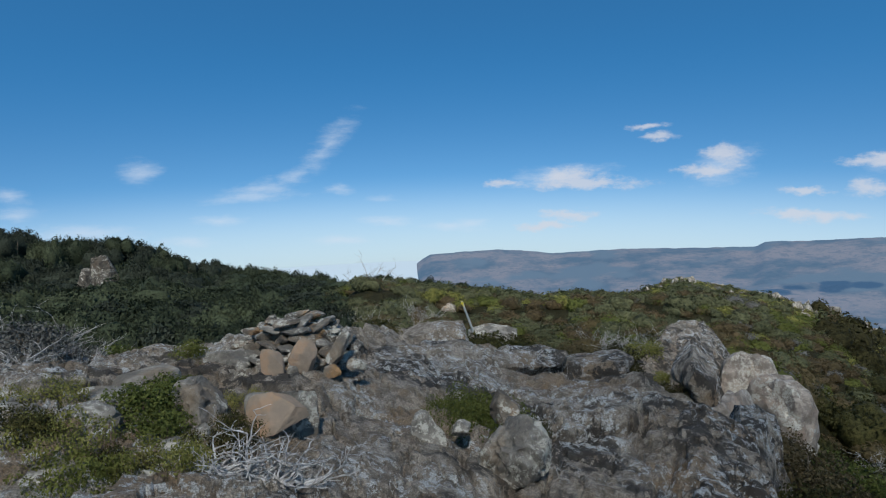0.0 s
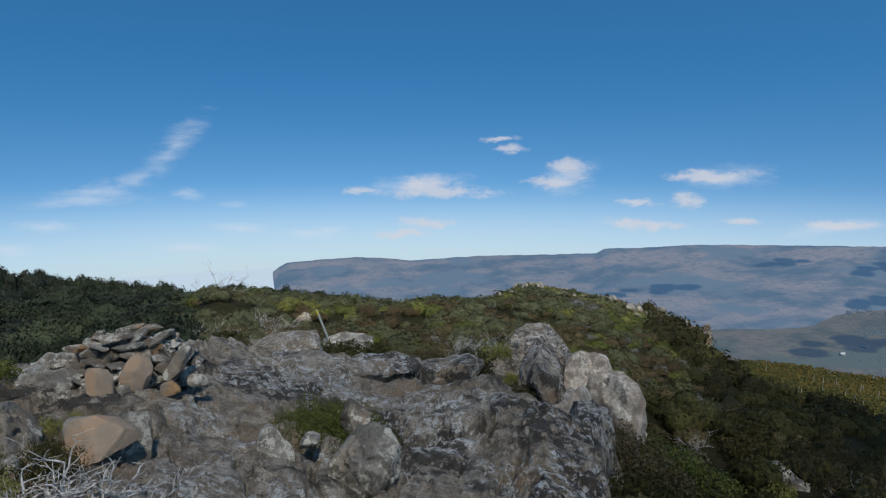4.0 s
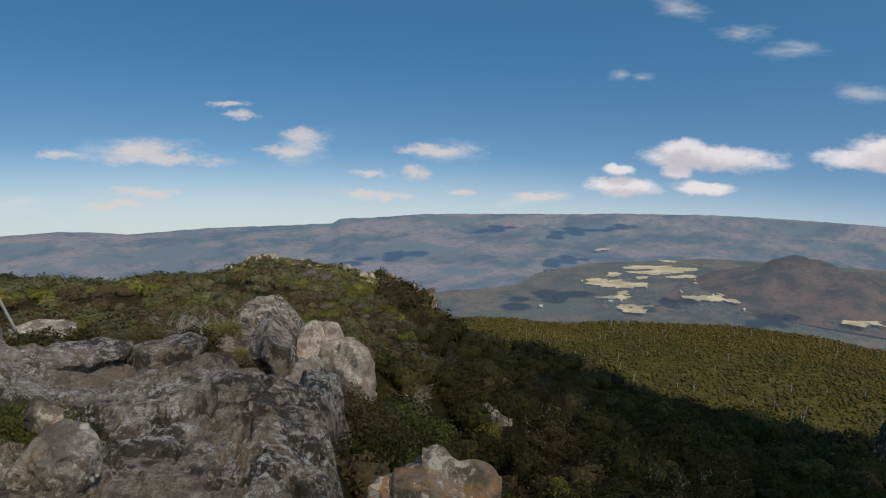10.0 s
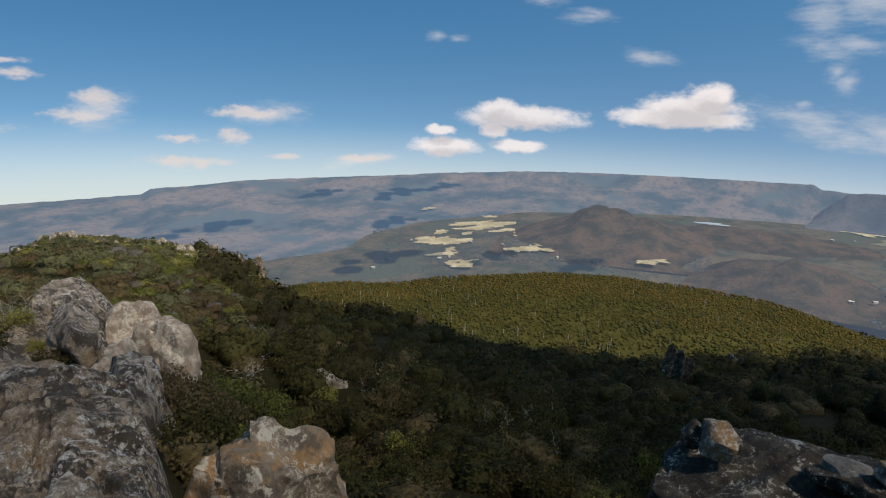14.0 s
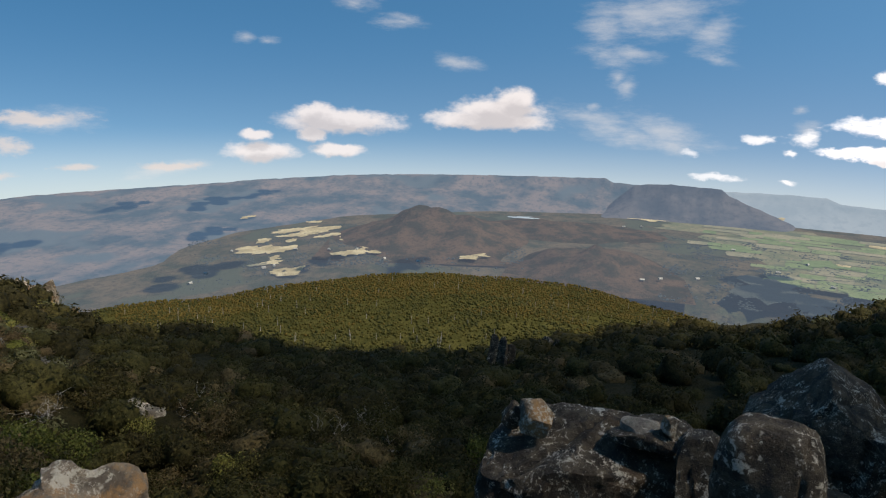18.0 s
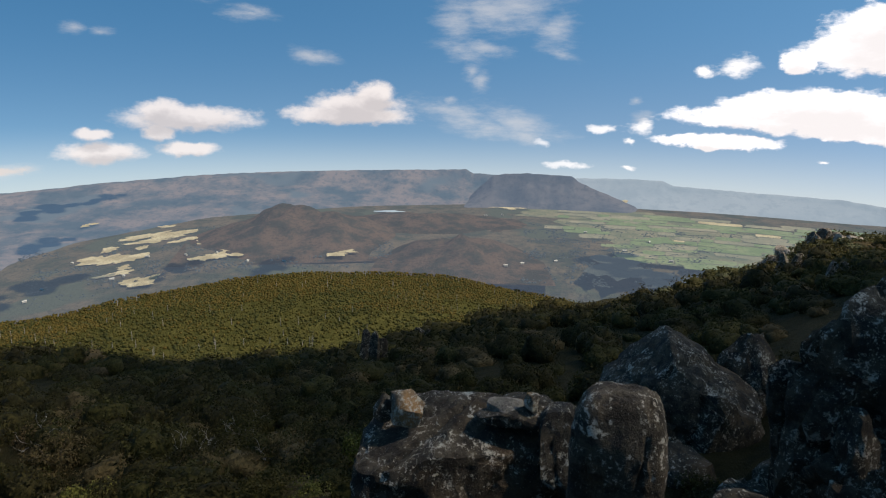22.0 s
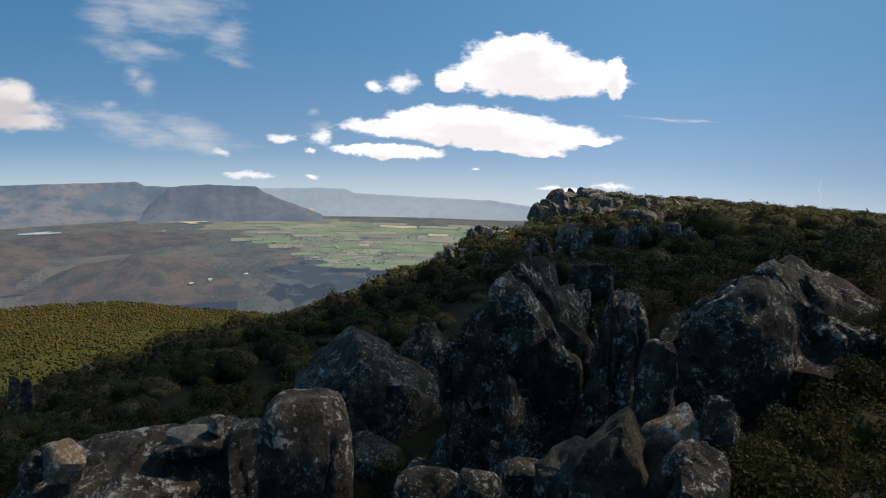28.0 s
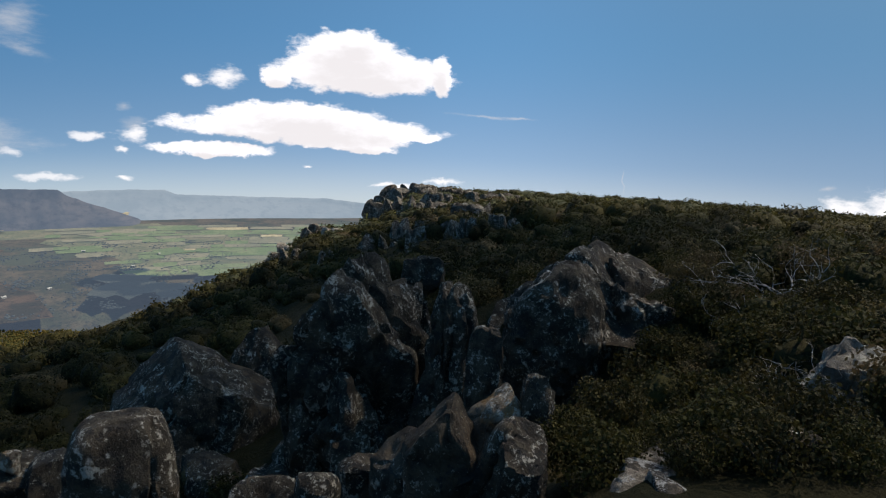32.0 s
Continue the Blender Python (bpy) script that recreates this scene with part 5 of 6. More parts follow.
# shrubs that can be told apart round the shelf
for a, r, s in ((-25.2, 5.75, 0.42), (-23.4, 6.1, 0.40), (-24.0, 5.3, 0.34)):
    shrub("green", a, r, s, 0.95, 0, "bright green heath shrub spreading over bare rock")
shrub("green", -27.6, 9.6, 0.62, 0.7, 1, "rounded green heath shrub beside the path")
shrub("olive", -25.0, 9.3, 0.4, 0.7, 1)
shrub("green", -21.6, 8.1, 0.34, 0.7, 1, "small green heath shrub beside the stone heap")
for a, r, s in ((1.4, 6.9, 0.52), (4.0, 6.8, 0.55), (2.8, 7.3, 0.55), (6.6, 7.0, 0.40), (0.2, 7.3, 0.4)):
    heath_mat("green" if a < 5 else "olive", a, r, s, "low green heath mat in a hollow of the shelf")
for a, r, s, k in ((-33.5, 5.2, 0.4, "olive"), (-30.5, 5.0, 0.4, "yellow"), (-18.6, 5.3, 0.34, "olive"), (-20.0, 5.1, 0.36, "olive"), (-27.5, 4.7, 0.4, "olive"), (-32.0, 6.2, 0.4, "yellow"), (-17.6, 6.2, 0.26, "yellow"), (-24.0, 4.6, 0.36, "yellow"), (-30.0, 4.5, 0.4, "green")):
    heath_mat(k, a, r, s, "low heath mat among stones beside the path")
for k, (a, r, s) in enumerate(((-17.0, 4.45, 0.46), (-14.2, 4.4, 0.42), (-19.6, 4.6, 0.36))):
    dead_branches("tangle of bleached dead branches on the rock", a, r, s, 12, 400 + k, 0.95, thick=0.036)
for k, (a, r, s) in enumerate(((-31.5, 8.2, 0.55), (-34.0, 8.8, 0.6), (-29.6, 8.0, 0.45), (-33.5, 7.4, 0.5), (-36.0, 9.5, 0.8), (-30.5, 9.5, 0.7))):
    dead_branches("bleached dead shrub fallen at the scrub's edge", a, r, s * 0.85, 13, 410 + k, 0.85)
for k, (a, r, s) in enumerate(((15.4, 16.5, 0.9), (16.6, 17.4, 1.0), (14.2, 15.6, 0.9), (17.6, 16.2, 0.8), (13.6, 17.4, 0.9), (-3.0, 17.8, 0.8), (-5.2, 16.2, 0.8), (-9.5, 15.2, 0.8), (33.5, 16.0, 0.9), (35.0, 18.0, 0.9), (-4.0, 19.5, 0.9), (-8, 18, 0.9), (27.6, 11.6, 0.8), (-2.0, 21, 1.0), (29.5, 13.0, 0.8))):
    dead_branches("grey leafless shrub standing in the heath", a, r, s * 0.75, 13, 420 + k, 0.1)
for k, (a, r, s) in enumerate(((153.6, 8.2, 0.55), (155.4, 7.7, 0.5), (146.8, 12.2, 0.7), (151.0, 12.6, 0.9), (153.5, 12.0, 0.8), (149.8, 11.2, 0.6), (66.0, 14.0, 0.8), (58.5, 15.5, 0.9), (62.0, 17.0, 0.8), (48.0, 17.5, 0.8))):
    dead_branches("bleached dead branches lying in dark scrub", a, r, s, 7, 430 + k, 0.35)
for a, r, size in ((-33.0, 8.0, 0.5), (-35.5, 8.8, 0.6), (-31.4, 8.9, 0.45), (-37.0, 9.6, 0.7), (-29.8, 8.6, 0.36), (-34.6, 10.2, 0.7)):
    shrub("grey", a, r, size, 1.0, int(-a) % 2, "grey leafless twiggy shrub at the scrub's edge")
for k, (a, r, w) in enumerate(((-33.6, 5.6, 0.5), (-29.6, 5.5, 0.42), (-31.8, 4.7, 0.34), (-27.6, 4.9, 0.26), (-23.2, 5.0, 0.24), (-28.6, 6.4, 0.6), (-25.6, 6.9, 0.55), (-34.5, 6.6, 0.6), (-21.0, 5.2, 0.18), (-26.0, 4.5, 0.22))):
    rock("flat pale stone lying among low heath", a, r, shelf_top(a, r) + 0.07, w * 1.4, 0.22, w, ROCK_GREY, 850 + k, name="flat_stone", group="flat stones by the path", spin=k * 37 % 60 - 30, cuts=4, sub=3, box=4.5)
shrub("dark", 18.2, 13.2, 0.55, 0.9, 0)
shrub("dark", 19.6, 14.0, 0.6, 0.9, 1)
shrub("olive", 15.5, 12.6, 0.45, 0.8, 1)
shrub("brown", 27.2, 11.8, 0.9, 1.1, 0, "twiggy brown shrub growing up a rock wall", z=-3.4)
shrub("olive", 29.6, 11.4, 0.9, 1.0, 1, "twiggy olive shrub growing up a rock wall", z=-3.8)
shrub("brown", 30.0, 9.0, 0.8, 1.0, 1, "twiggy brown shrub below the rock wall", z=-3.2)
for a, r, size, z, kind in ((29.6, 10.4, 0.8, -2.5, "brown"), (30.6, 9.0, 0.75, -2.4, "olive"), (31.4, 10.8, 0.8, -3.0, "brown"), (33.0, 9.6, 0.8, -3.1, "green"), (34.5, 11.5, 0.9, -3.8, "olive"), (28.4, 12.2, 0.6, -2.9, "brown"), (35.8, 13.0, 0.9, -4.2, "green"), (32.2, 12.6, 0.9, -3.6, "green")):
    shrub(kind, a, r, size, 1.1, int(a) % 2, "twiggy shrub crowding against a rock wall", z=z)
shrub("olive", 137.4, 5.1, 0.50, 1.2, 0, "dark green shrub growing between rocks", z=0.0)
shrub("olive", 135.4, 5.4, 0.40, 1.1, 1, "dark green shrub growing between rocks", z=0.1)
shrub("dark", 139.0, 6.4, 0.5, 1.2, 0, "dark green shrub growing between rocks", z=-0.05)
shrub("green", 146.5, 5.3, 0.34, 0.9, 0, "small green shrub beside pale bedrock", z=0.2)

for a, r, z in ((140.2, 5.4, 0.34), (145.2, 5.1, 0.36), (144.2, 5.7, 0.4), (148.5, 5.6, 0.55), (151.0, 5.2, 0.5), (153.5, 6.2, 0.6), (156.5, 5.6, 0.40), (149.5, 7.2, 0.6), (151.8, 8.6, 0.6), (160.0, 7.2, 0.5), (145.4, 7.6, 0.6), (142.8, 8.4, 0.6), (146.5, 9.4, 0.7), (150.5, 9.8, 0.7), (155.5, 9.6, 0.75), (159.5, 9.2, 0.7), (144.5, 6.2, 0.34), (138.5, 8.2, 0.55)):
    shrub("dark" if int(a) % 2 else "olive", a, r, z, 1.15, int(a) % 2, "dark bushy shrub crowding round the rocks")

for a, r, z in ((143.6, 11.2, 0.6), (145.2, 12.0, 0.65), (144.4, 13.4, 0.6), (146.6, 13.2, 0.6), (148.4, 11.8, 0.6), (142.0, 10.6, 0.5), (139.8, 10.3, 0.5), (137.6, 10.0, 0.45), (135.6, 9.9, 0.4), (145.8, 10.6, 0.6), (146.2, 14.8, 0.7), (143.8, 15.2, 0.7), (131.2, 9.6, 0.4)):
    shrub("olive" if int(a) % 2 else "brown", a, r, z, 1.15, int(a) % 2, "bushy shrub crowding round a dome of rock")

# scattered shrubs, each its own thing
rnd = random.Random(77)
CLEAR = [(5.6, 5.75, 0.5), (37.8, 6.6, 1.0), (33.2, 6.2, 0.8), (83.4, 8.6, 1.7), (78, 8.6, 0.7), (97.0, 6.9, 0.9), (101.6, 15.4, 2.1), (107.6, 17.4, 1.1), (115.7, 11.8, 1.5), (121.6, 12.4, 0.9), (124.3, 11, 0.8),
         (133.7, 11.6, 1.2), (140.8, 13.2, 1.6), (42.2, 18, 0.3), (28.1, 15.2, 0.9), (26.0, 16.8, 0.9), (21.7, 18.5, 0.9), (25, 13.5, 1.2), (26.4, 9.8, 1.2), (91.9, 8.2, 0.8), (117.6, 8.3, 0.8), (108.5, 7.3, 0.8)]


def is_clear(p, size):
    return all((Vector((p.x, p.y)) - Vector(polar(a, r)[:2])).length > c + size * 0.45 for a, r, c in CLEAR)


def on_bare_rock(az, r):
    """The open shelf, the path and the sight line over the near crags stay free of shrubs."""
    rim = table(az, (-50, -40, -30, -24, -16, -8, 0, 8, 14, 20, 23, 28, 31), (9.5, 9.5, 9.5, 9.8, 10.5, 11.6, 12.2, 12.6, 12.6, 13, 12, 9.6, 6))
    return -50 < az < 31 and r < rim


placed = 0
while placed < 140:
    az = rnd.uniform(-42, 168)
    r = math.sqrt(rnd.uniform(5.5 ** 2, 17 ** 2))
    size = rnd.uniform(0.45, 0.85)
    p = polar(az, r)
    if on_bare_rock(az, r) or not is_clear(p, size):
        continue
    if 72 < az < 128 and r < 9.5 or (128 <= az < 143 and r < 9) or (143 <= az and r < 6):
        continue
    if az < 31:
        kind = rnd.choices(("green", "olive", "brown", "yellow", "dark"), (2, 4, 4, 2, 1))[0]
        tall = rnd.uniform(0.6, 0.95)
    else:
        kind = rnd.choices(("green", "olive", "brown", "yellow", "dark"), (1, 6, 3, 0.5, 5))[0]
        tall = rnd.uniform(0.85, 1.3)
    shrub(kind, az, r, size, tall, rnd.randrange(2), group="shrubs on the summit slopes")
    placed += 1


# shrubs filling the drop below the boulders and the ground round the domes
placed = 0
while placed < 85:
    if placed < 55:
        az, r = rnd.uniform(31, 76), math.sqrt(rnd.uniform(8 ** 2, 21 ** 2))
    else:
        az, r = rnd.uniform(126, 162), math.sqrt(rnd.uniform(8.5 ** 2, 15 ** 2))
    size = rnd.uniform(0.5, 0.95)
    if not is_clear(polar(az, r), size * 0.8):
        continue
    shrub(rnd.choices(("olive", "brown", "dark", "green"), (5, 3, 4, 1))[0], az, r, size, rnd.uniform(0.8, 1.2), rnd.randrange(2), group="shrubs on the summit slopes")
    placed += 1


def lumps_of(rng, lumps, flat, spread, lump_r):
    a = rng.uniform(0, 2 * np.pi, lumps)
    rr = spread * np.sqrt(rng.uniform(0, 1, lumps))
    cz = flat * (0.25 + 0.55 * rng.uniform(0, 1, lumps) * (1 - (rr / max(spread, 0.01)) ** 2 * 0.6))
    return np.stack([rr * np.cos(a), rr * np.sin(a), cz], 1), lump_r * rng.uniform(0.65, 1.15, lumps)


def clump(seed, sub, leaves, leaf, lumps=8, flat=0.8, spread=0.6, lump_r=0.42, core=0.78):
    """A leafy clump as a triangle soup: a dense lumpy heart with loose leaves on its skin."""
    rng = np.random.default_rng(seed)
    cen, rad = lumps_of(rng, lumps, flat, spread, lump_r)
    ball, faces = BALL[sub]
    heart = np.array([0, 0, flat * 0.35])
    reach = np.full(len(ball), 0.25)
    for c, r in zip(cen - heart, rad):
        t = ball @ c
        gap = r * r - (c @ c - t * t)
        reach = np.maximum(reach, np.where(gap > 0, t + np.sqrt(np.maximum(gap, 0)), 0))
    for k, p in enumerate(ball):
        reach[k] *= 0.93 + 0.28 * noise.noise((p[0] * 3.1 + seed, p[1] * 3.1, p[2] * 3.1))
    v = heart + ball * reach[:, None]
    skin = v.copy()
    v = heart + (v - heart) * (core if leaves > 20 else 1.0)
    v[:, 2] = np.maximum(v[:, 2], -0.05)
    f = np.array(faces)
    soup = v
    if leaves:
        tri_ = np.array(faces)[rng.integers(len(faces), size=leaves)]
        w = rng.dirichlet((1, 1, 1), leaves)
        at_ = (skin[tri_] * w[:, :, None]).sum(1)
        n = (ball[tri_] * w[:, :, None]).sum(1) + rng.normal(scale=0.5, size=(leaves, 3))
        n /= np.linalg.norm(n, axis=1, keepdims=True)
        pos = heart + (at_ - heart) * (1.06 - 0.22 * rng.uniform(0, 1, leaves) ** 2 + 0.05 * rng.normal(size=leaves))[:, None]
        pos[:, 2] = np.maximum(pos[:, 2], 0.0)
        up = np.cross(n, rng.normal(size=(leaves, 3)))
        up /= np.linalg.norm(up, axis=1, keepdims=True)
        side = np.cross(n, up)
        s = leaf * rng.uniform(0.6, 1.4, leaves)[:, None]
        tri = np.stack([pos - up * s * 0.5 - side * s * 0.3, pos - up * s * 0.5 + side * s * 0.3, pos + up * s * 0.6 + n * s * 0.25], 1).reshape(-1, 3)
        f = np.concatenate([f, np.arange(leaves * 3).reshape(-1, 3) + len(v)])
        soup = np.concatenate([v, tri])
    return soup, f


def tris_mesh(name, v, f, material):
    me = bpy.data.meshes.new(name)
    me.vertices.add(len(v))
    me.vertices.foreach_set("co", np.ascontiguousarray(v, dtype=np.float32).ravel())
    me.loops.add(len(f) * 3)
    me.loops.foreach_set("vertex_index", np.ascontiguousarray(f, dtype=np.int32).ravel())
    me.polygons.add(len(f))
    me.polygons.foreach_set("loop_start", np.arange(0, len(f) * 3, 3, dtype=np.int32))
    me.polygons.foreach_set("use_smooth", np.ones(len(f), dtype=bool))
    me.materials.append(material)
    me.update(calc_edges=True)
    return me


def scatter(name, label, material, seed, count, az0, az1, r0, r1, leaves, leaf, size0, size1, tall, keep, shape=(8, 0.8, 0.6, 0.42), variants=6, ground=None, sub=2, category="scrub"):
    """Scrub too far and dense to count: one joined object of many leafy clumps."""
    rng = np.random.default_rng(seed)
    kinds = [clump(seed * 10 + v, sub, leaves, leaf, *shape) for v in range(variants)]
    vs, fs, n, made = [], [], 0, 0
    while made < count:
        az = rng.uniform(az0, az1)
        r = math.sqrt(rng.uniform(r0 ** 2, r1 ** 2))
        if not keep(az, r, rng):
            continue
        s = rng.uniform(size0, size1)
        a = rng.uniform(0, 6.28)
        c, sn = math.cos(a), math.sin(a)
        v, f = kinds[rng.integers(variants)]
        q = v * np.array([s, s, s * tall * rng.uniform(0.75, 1.3)])
        q = np.stack([q[:, 0] * c - q[:, 1] * sn, q[:, 0] * sn + q[:, 1] * c, q[:, 2]], 1)
        vs.append(q + np.array(polar(az, r, (ground or ground_z)(az, r) - 0.1 * s)))
        fs.append(f + n)
        n += len(v)
        made += 1
    tagged(new(name, tris_mesh(name, np.concatenate(vs), np.concatenate(fs), material)), label, category, kind="stuff")


def patchy(seed, lo):
    def keep(az, r, rng):
        p = polar(az, r)
        return noise.noise((p.x * 0.07, p.y * 0.07, seed)) + 0.25 * rng.normal() > lo and is_clear(p, 0.5) and r < table(az, B_AZ, B_R) * 1.12 and not (az < -8 and r > 34) and not (az < -11 and r > 14.5)
    return keep


def near_scrub(seed, lo):
    base = patchy(seed, lo)

    def keep(az, r, rng):
        return base(az, r, rng) and not on_bare_rock(az, r) and not (72 < az < 100 and r < 10) and not (100 <= az < 128 and r < 8.5) and not (az >= 128 and r < 8)
    return keep


def heath_here(seed, lo):
    base = patchy(seed, lo)

    def keep(az, r, rng):
        return base(az, r, rng) and not on_bare_rock(az, r)
    return keep


scatter("near_olive_scrub", "dense olive-green scrub below the rocks", LEAF_OLIVE, 11, 250, -42, 168, 7, 22, 760, 0.095, 0.5, 1.0, 0.95, near_scrub(11, -0.2))
scatter("near_dark_scrub", "dense dark scrub below the rocks", LEAF_DARK, 12, 240, 31, 168, 7, 22, 760, 0.095, 0.5, 1.05, 1.0, near_scrub(12, -0.2))
scatter("near_brown_scrub", "dry brown heath below the rocks", LEAF_BROWN, 13, 150, -42, 168, 7, 22, 700, 0.09, 0.45, 0.9, 0.9, near_scrub(13, 0.0))
scatter("olive_scrub", "dense olive-green scrub on the slopes", LEAF_OLIVE, 1, 150, 31, 168, 19, 36, 750, 0.075, 0.6, 1.4, 0.9, patchy(1, -0.3), sub=3)
scatter("dark_scrub", "dense dark scrub on the slopes", LEAF_DARK, 2, 150, 31, 168, 19, 36, 750, 0.075, 0.6, 1.5, 0.95, patchy(2, -0.3), sub=3)
scatter("brown_scrub", "brownish heath on the slopes", LEAF_BROWN, 3, 80, 31, 168, 19, 36, 750, 0.075, 0.5, 1.2, 0.85, patchy(3, 0.0), sub=3)
scatter("lower_olive_scrub", "dense olive-green scrub on the lower slopes", LEAF_OLIVE, 31, 400, 31, 168, 34, 62, 190, 0.14, 0.8, 1.8, 0.9, patchy(1, -0.3))
scatter("lower_dark_scrub", "dense dark scrub on the lower slopes", LEAF_DARK, 32, 420, 31, 168, 34, 62, 190, 0.14, 0.8, 1.9, 0.95, patchy(2, -0.25))
scatter("lower_brown_scrub", "brownish heath on the lower slopes", LEAF_BROWN, 33, 180, 31, 168, 34, 62, 190, 0.14, 0.7, 1.4, 0.85, patchy(3, 0.05))
scatter("green_heath", "low green heath along the ridge", LEAF_GREEN, 4, 150, -40, 36, 15, 38, 620, 0.105, 0.4, 0.9, 0.7, heath_here(4, -0.1))
scatter("olive_heath", "low olive heath along the ridge", LEAF_HEATH, 5, 480, -40, 36, 11, 38, 620, 0.105, 0.4, 0.95, 0.75, heath_here(5, -0.35))
scatter("brown_heath", "low brown heath along the ridge", LEAF_BROWN, 6, 350, -40, 36, 11, 38, 620, 0.105, 0.4, 0.85, 0.7, heath_here(6, -0.25))
scatter("yellow_heath", "yellow-green heath along the ridge", LEAF_YELLOW, 7, 110, -10, 36, 15, 38, 620, 0.105, 0.4, 0.9, 0.65, heath_here(7, -0.1))
scatter("grey_heath", "grey leafless heath bushes along the ridge", LEAF_GREY, 38, 110, -40, 36, 13, 40, 620, 0.085, 0.4, 0.85, 0.75, heath_here(38, -0.05))
scatter("far_grey_heath", "pale grey heath bushes on the far knoll", LEAF_GREY, 39, 150, -10, 36, 38, 78, 190, 0.15, 0.5, 1.0, 0.7, patchy(39, 0.0))
scatter("far_green_heath", "low green heath on the far knoll", LEAF_GREEN, 34, 360, -40, 36, 36, 78, 190, 0.17, 0.5, 1.1, 0.65, patchy(4, -0.1))
scatter("far_olive_heath", "low olive heath on the far knoll", LEAF_HEATH, 35, 800, -40, 36, 36, 78, 190, 0.17, 0.5, 1.2, 0.7, patchy(5, -0.3))
scatter("far_brown_heath", "low brown heath on the far knoll", LEAF_BROWN, 36, 300, -40, 36, 36, 78, 190, 0.17, 0.5, 1.1, 0.65, patchy(6, -0.15))
scatter("far_yellow_heath", "yellow-green heath on the sunny knoll", LEAF_YELLOW, 37, 600, 8, 36, 44, 78, 190, 0.17, 0.5, 1.1, 0.6, patchy(7, -0.15))
scatter("hill_scrub", "pale olive scrub covering the farther hill", LEAF_HEATH, 8, 800, 100, 172, 58, 155, 190, 0.17, 0.9, 2.6, 0.65, patchy(8, -0.3))
scatter("hill_brown_scrub", "brown heath covering the farther hill", LEAF_BROWN, 14, 420, 100, 172, 58, 155, 190, 0.17, 0.8, 2.0, 0.6, patchy(14, -0.1))
scatter("hill_olive_scrub", "olive scrub covering the farther hill", LEAF_OLIVE, 9, 650, 100, 172, 58, 155, 190, 0.17, 0.9, 2.6, 0.7, patchy(9, -0.2))
scatter("hill_yellow_scrub", "sunlit yellow-green scrub on the farther hill", LEAF_YELLOW, 10, 240, 106, 172, 66, 155, 190, 0.17, 0.7, 1.8, 0.6, patchy(10, 0.05))


# trees on the ridge
TREE_CROWN = [tris_mesh("crown", *clump(600 + k, 3, 3600, 0.050, 26, 0.42, 0.82, 0.27, core=0.88), m) for k, m in enumerate((LEAF_TREE, LEAF_BLUE, LEAF_TREE))]


def trunk_mesh(seed):
    rnd = random.Random(seed)
    verts, faces = [], []
    for k in range(6):
        a = k * 1.05 + rnd.uniform(-0.3, 0.3)
        v, f = tube([(0, 0, -0.5), (0.02, 0.02, 0.05), (0.3 * math.cos(a), 0.3 * math.sin(a), 0.22), (0.55 * math.cos(a), 0.55 * math.sin(a), 0.42)], [0.06, 0.05, 0.035, 0.012], 6)
        faces += [tuple(i + len(verts) for i in q) for q in f]
        verts += v
    return mesh_of("trunk", verts, faces, TWIG_BROWN)


TRUNKS = [trunk_mesh(k) for k in range(2)]


def tree(az, r, top_el, size, v):
    g = ground_z(az, r)
    top = EYE + r * math.tan(radians(top_el))
    g = min(g, top - 1.2)
    tall = top - g
    th = thing("ridge_tree", "low wind-shaped tree with a dense dark crown", "tree", group="trees on the ridge")
    th.matrix_basis = Matrix.Translation(polar(az, r, g)) @ pose(0, 0, 0, 0, 0, az * 77 + r * 31)
    high = min(tall, size * (1.2 if r > 60 else 1.0))
    crown = part("crown", TREE_CROWN[v], th, at=(0, 0, tall - high))
    crown.scale = (size, size, high / 0.62)
    trunk = part("trunk", TRUNKS[v % 2], th)
    trunk.scale = (size, size, max(0.5, (tall - high * 0.6) / 0.42))


rnd = random.Random(31)
SKY_AZ, SKY_EL = (-60, -35, -30, -26.5, -23.6, -18.3, -11.5, -9.6, -8.8), (-3.6, -4.2, -5.4, -5.8, -7.2, -8.7, -9.9, -10.9, -11.6)
for k in range(120):
    az = -46 + 37 * (k + rnd.random()) / 120
    row = k % 4
    r = (78, 62, 50, 41)[row] * rnd.uniform(0.93, 1.07)
    el = table(az, SKY_AZ, SKY_EL)
    el -= (0, 0.26, 0.5, 0.72)[row] * (el + 12.6) + rnd.uniform(-0.1, 0.35)
    tree(az, r, el, rnd.uniform(2.0, 3.6), rnd.randrange(3))
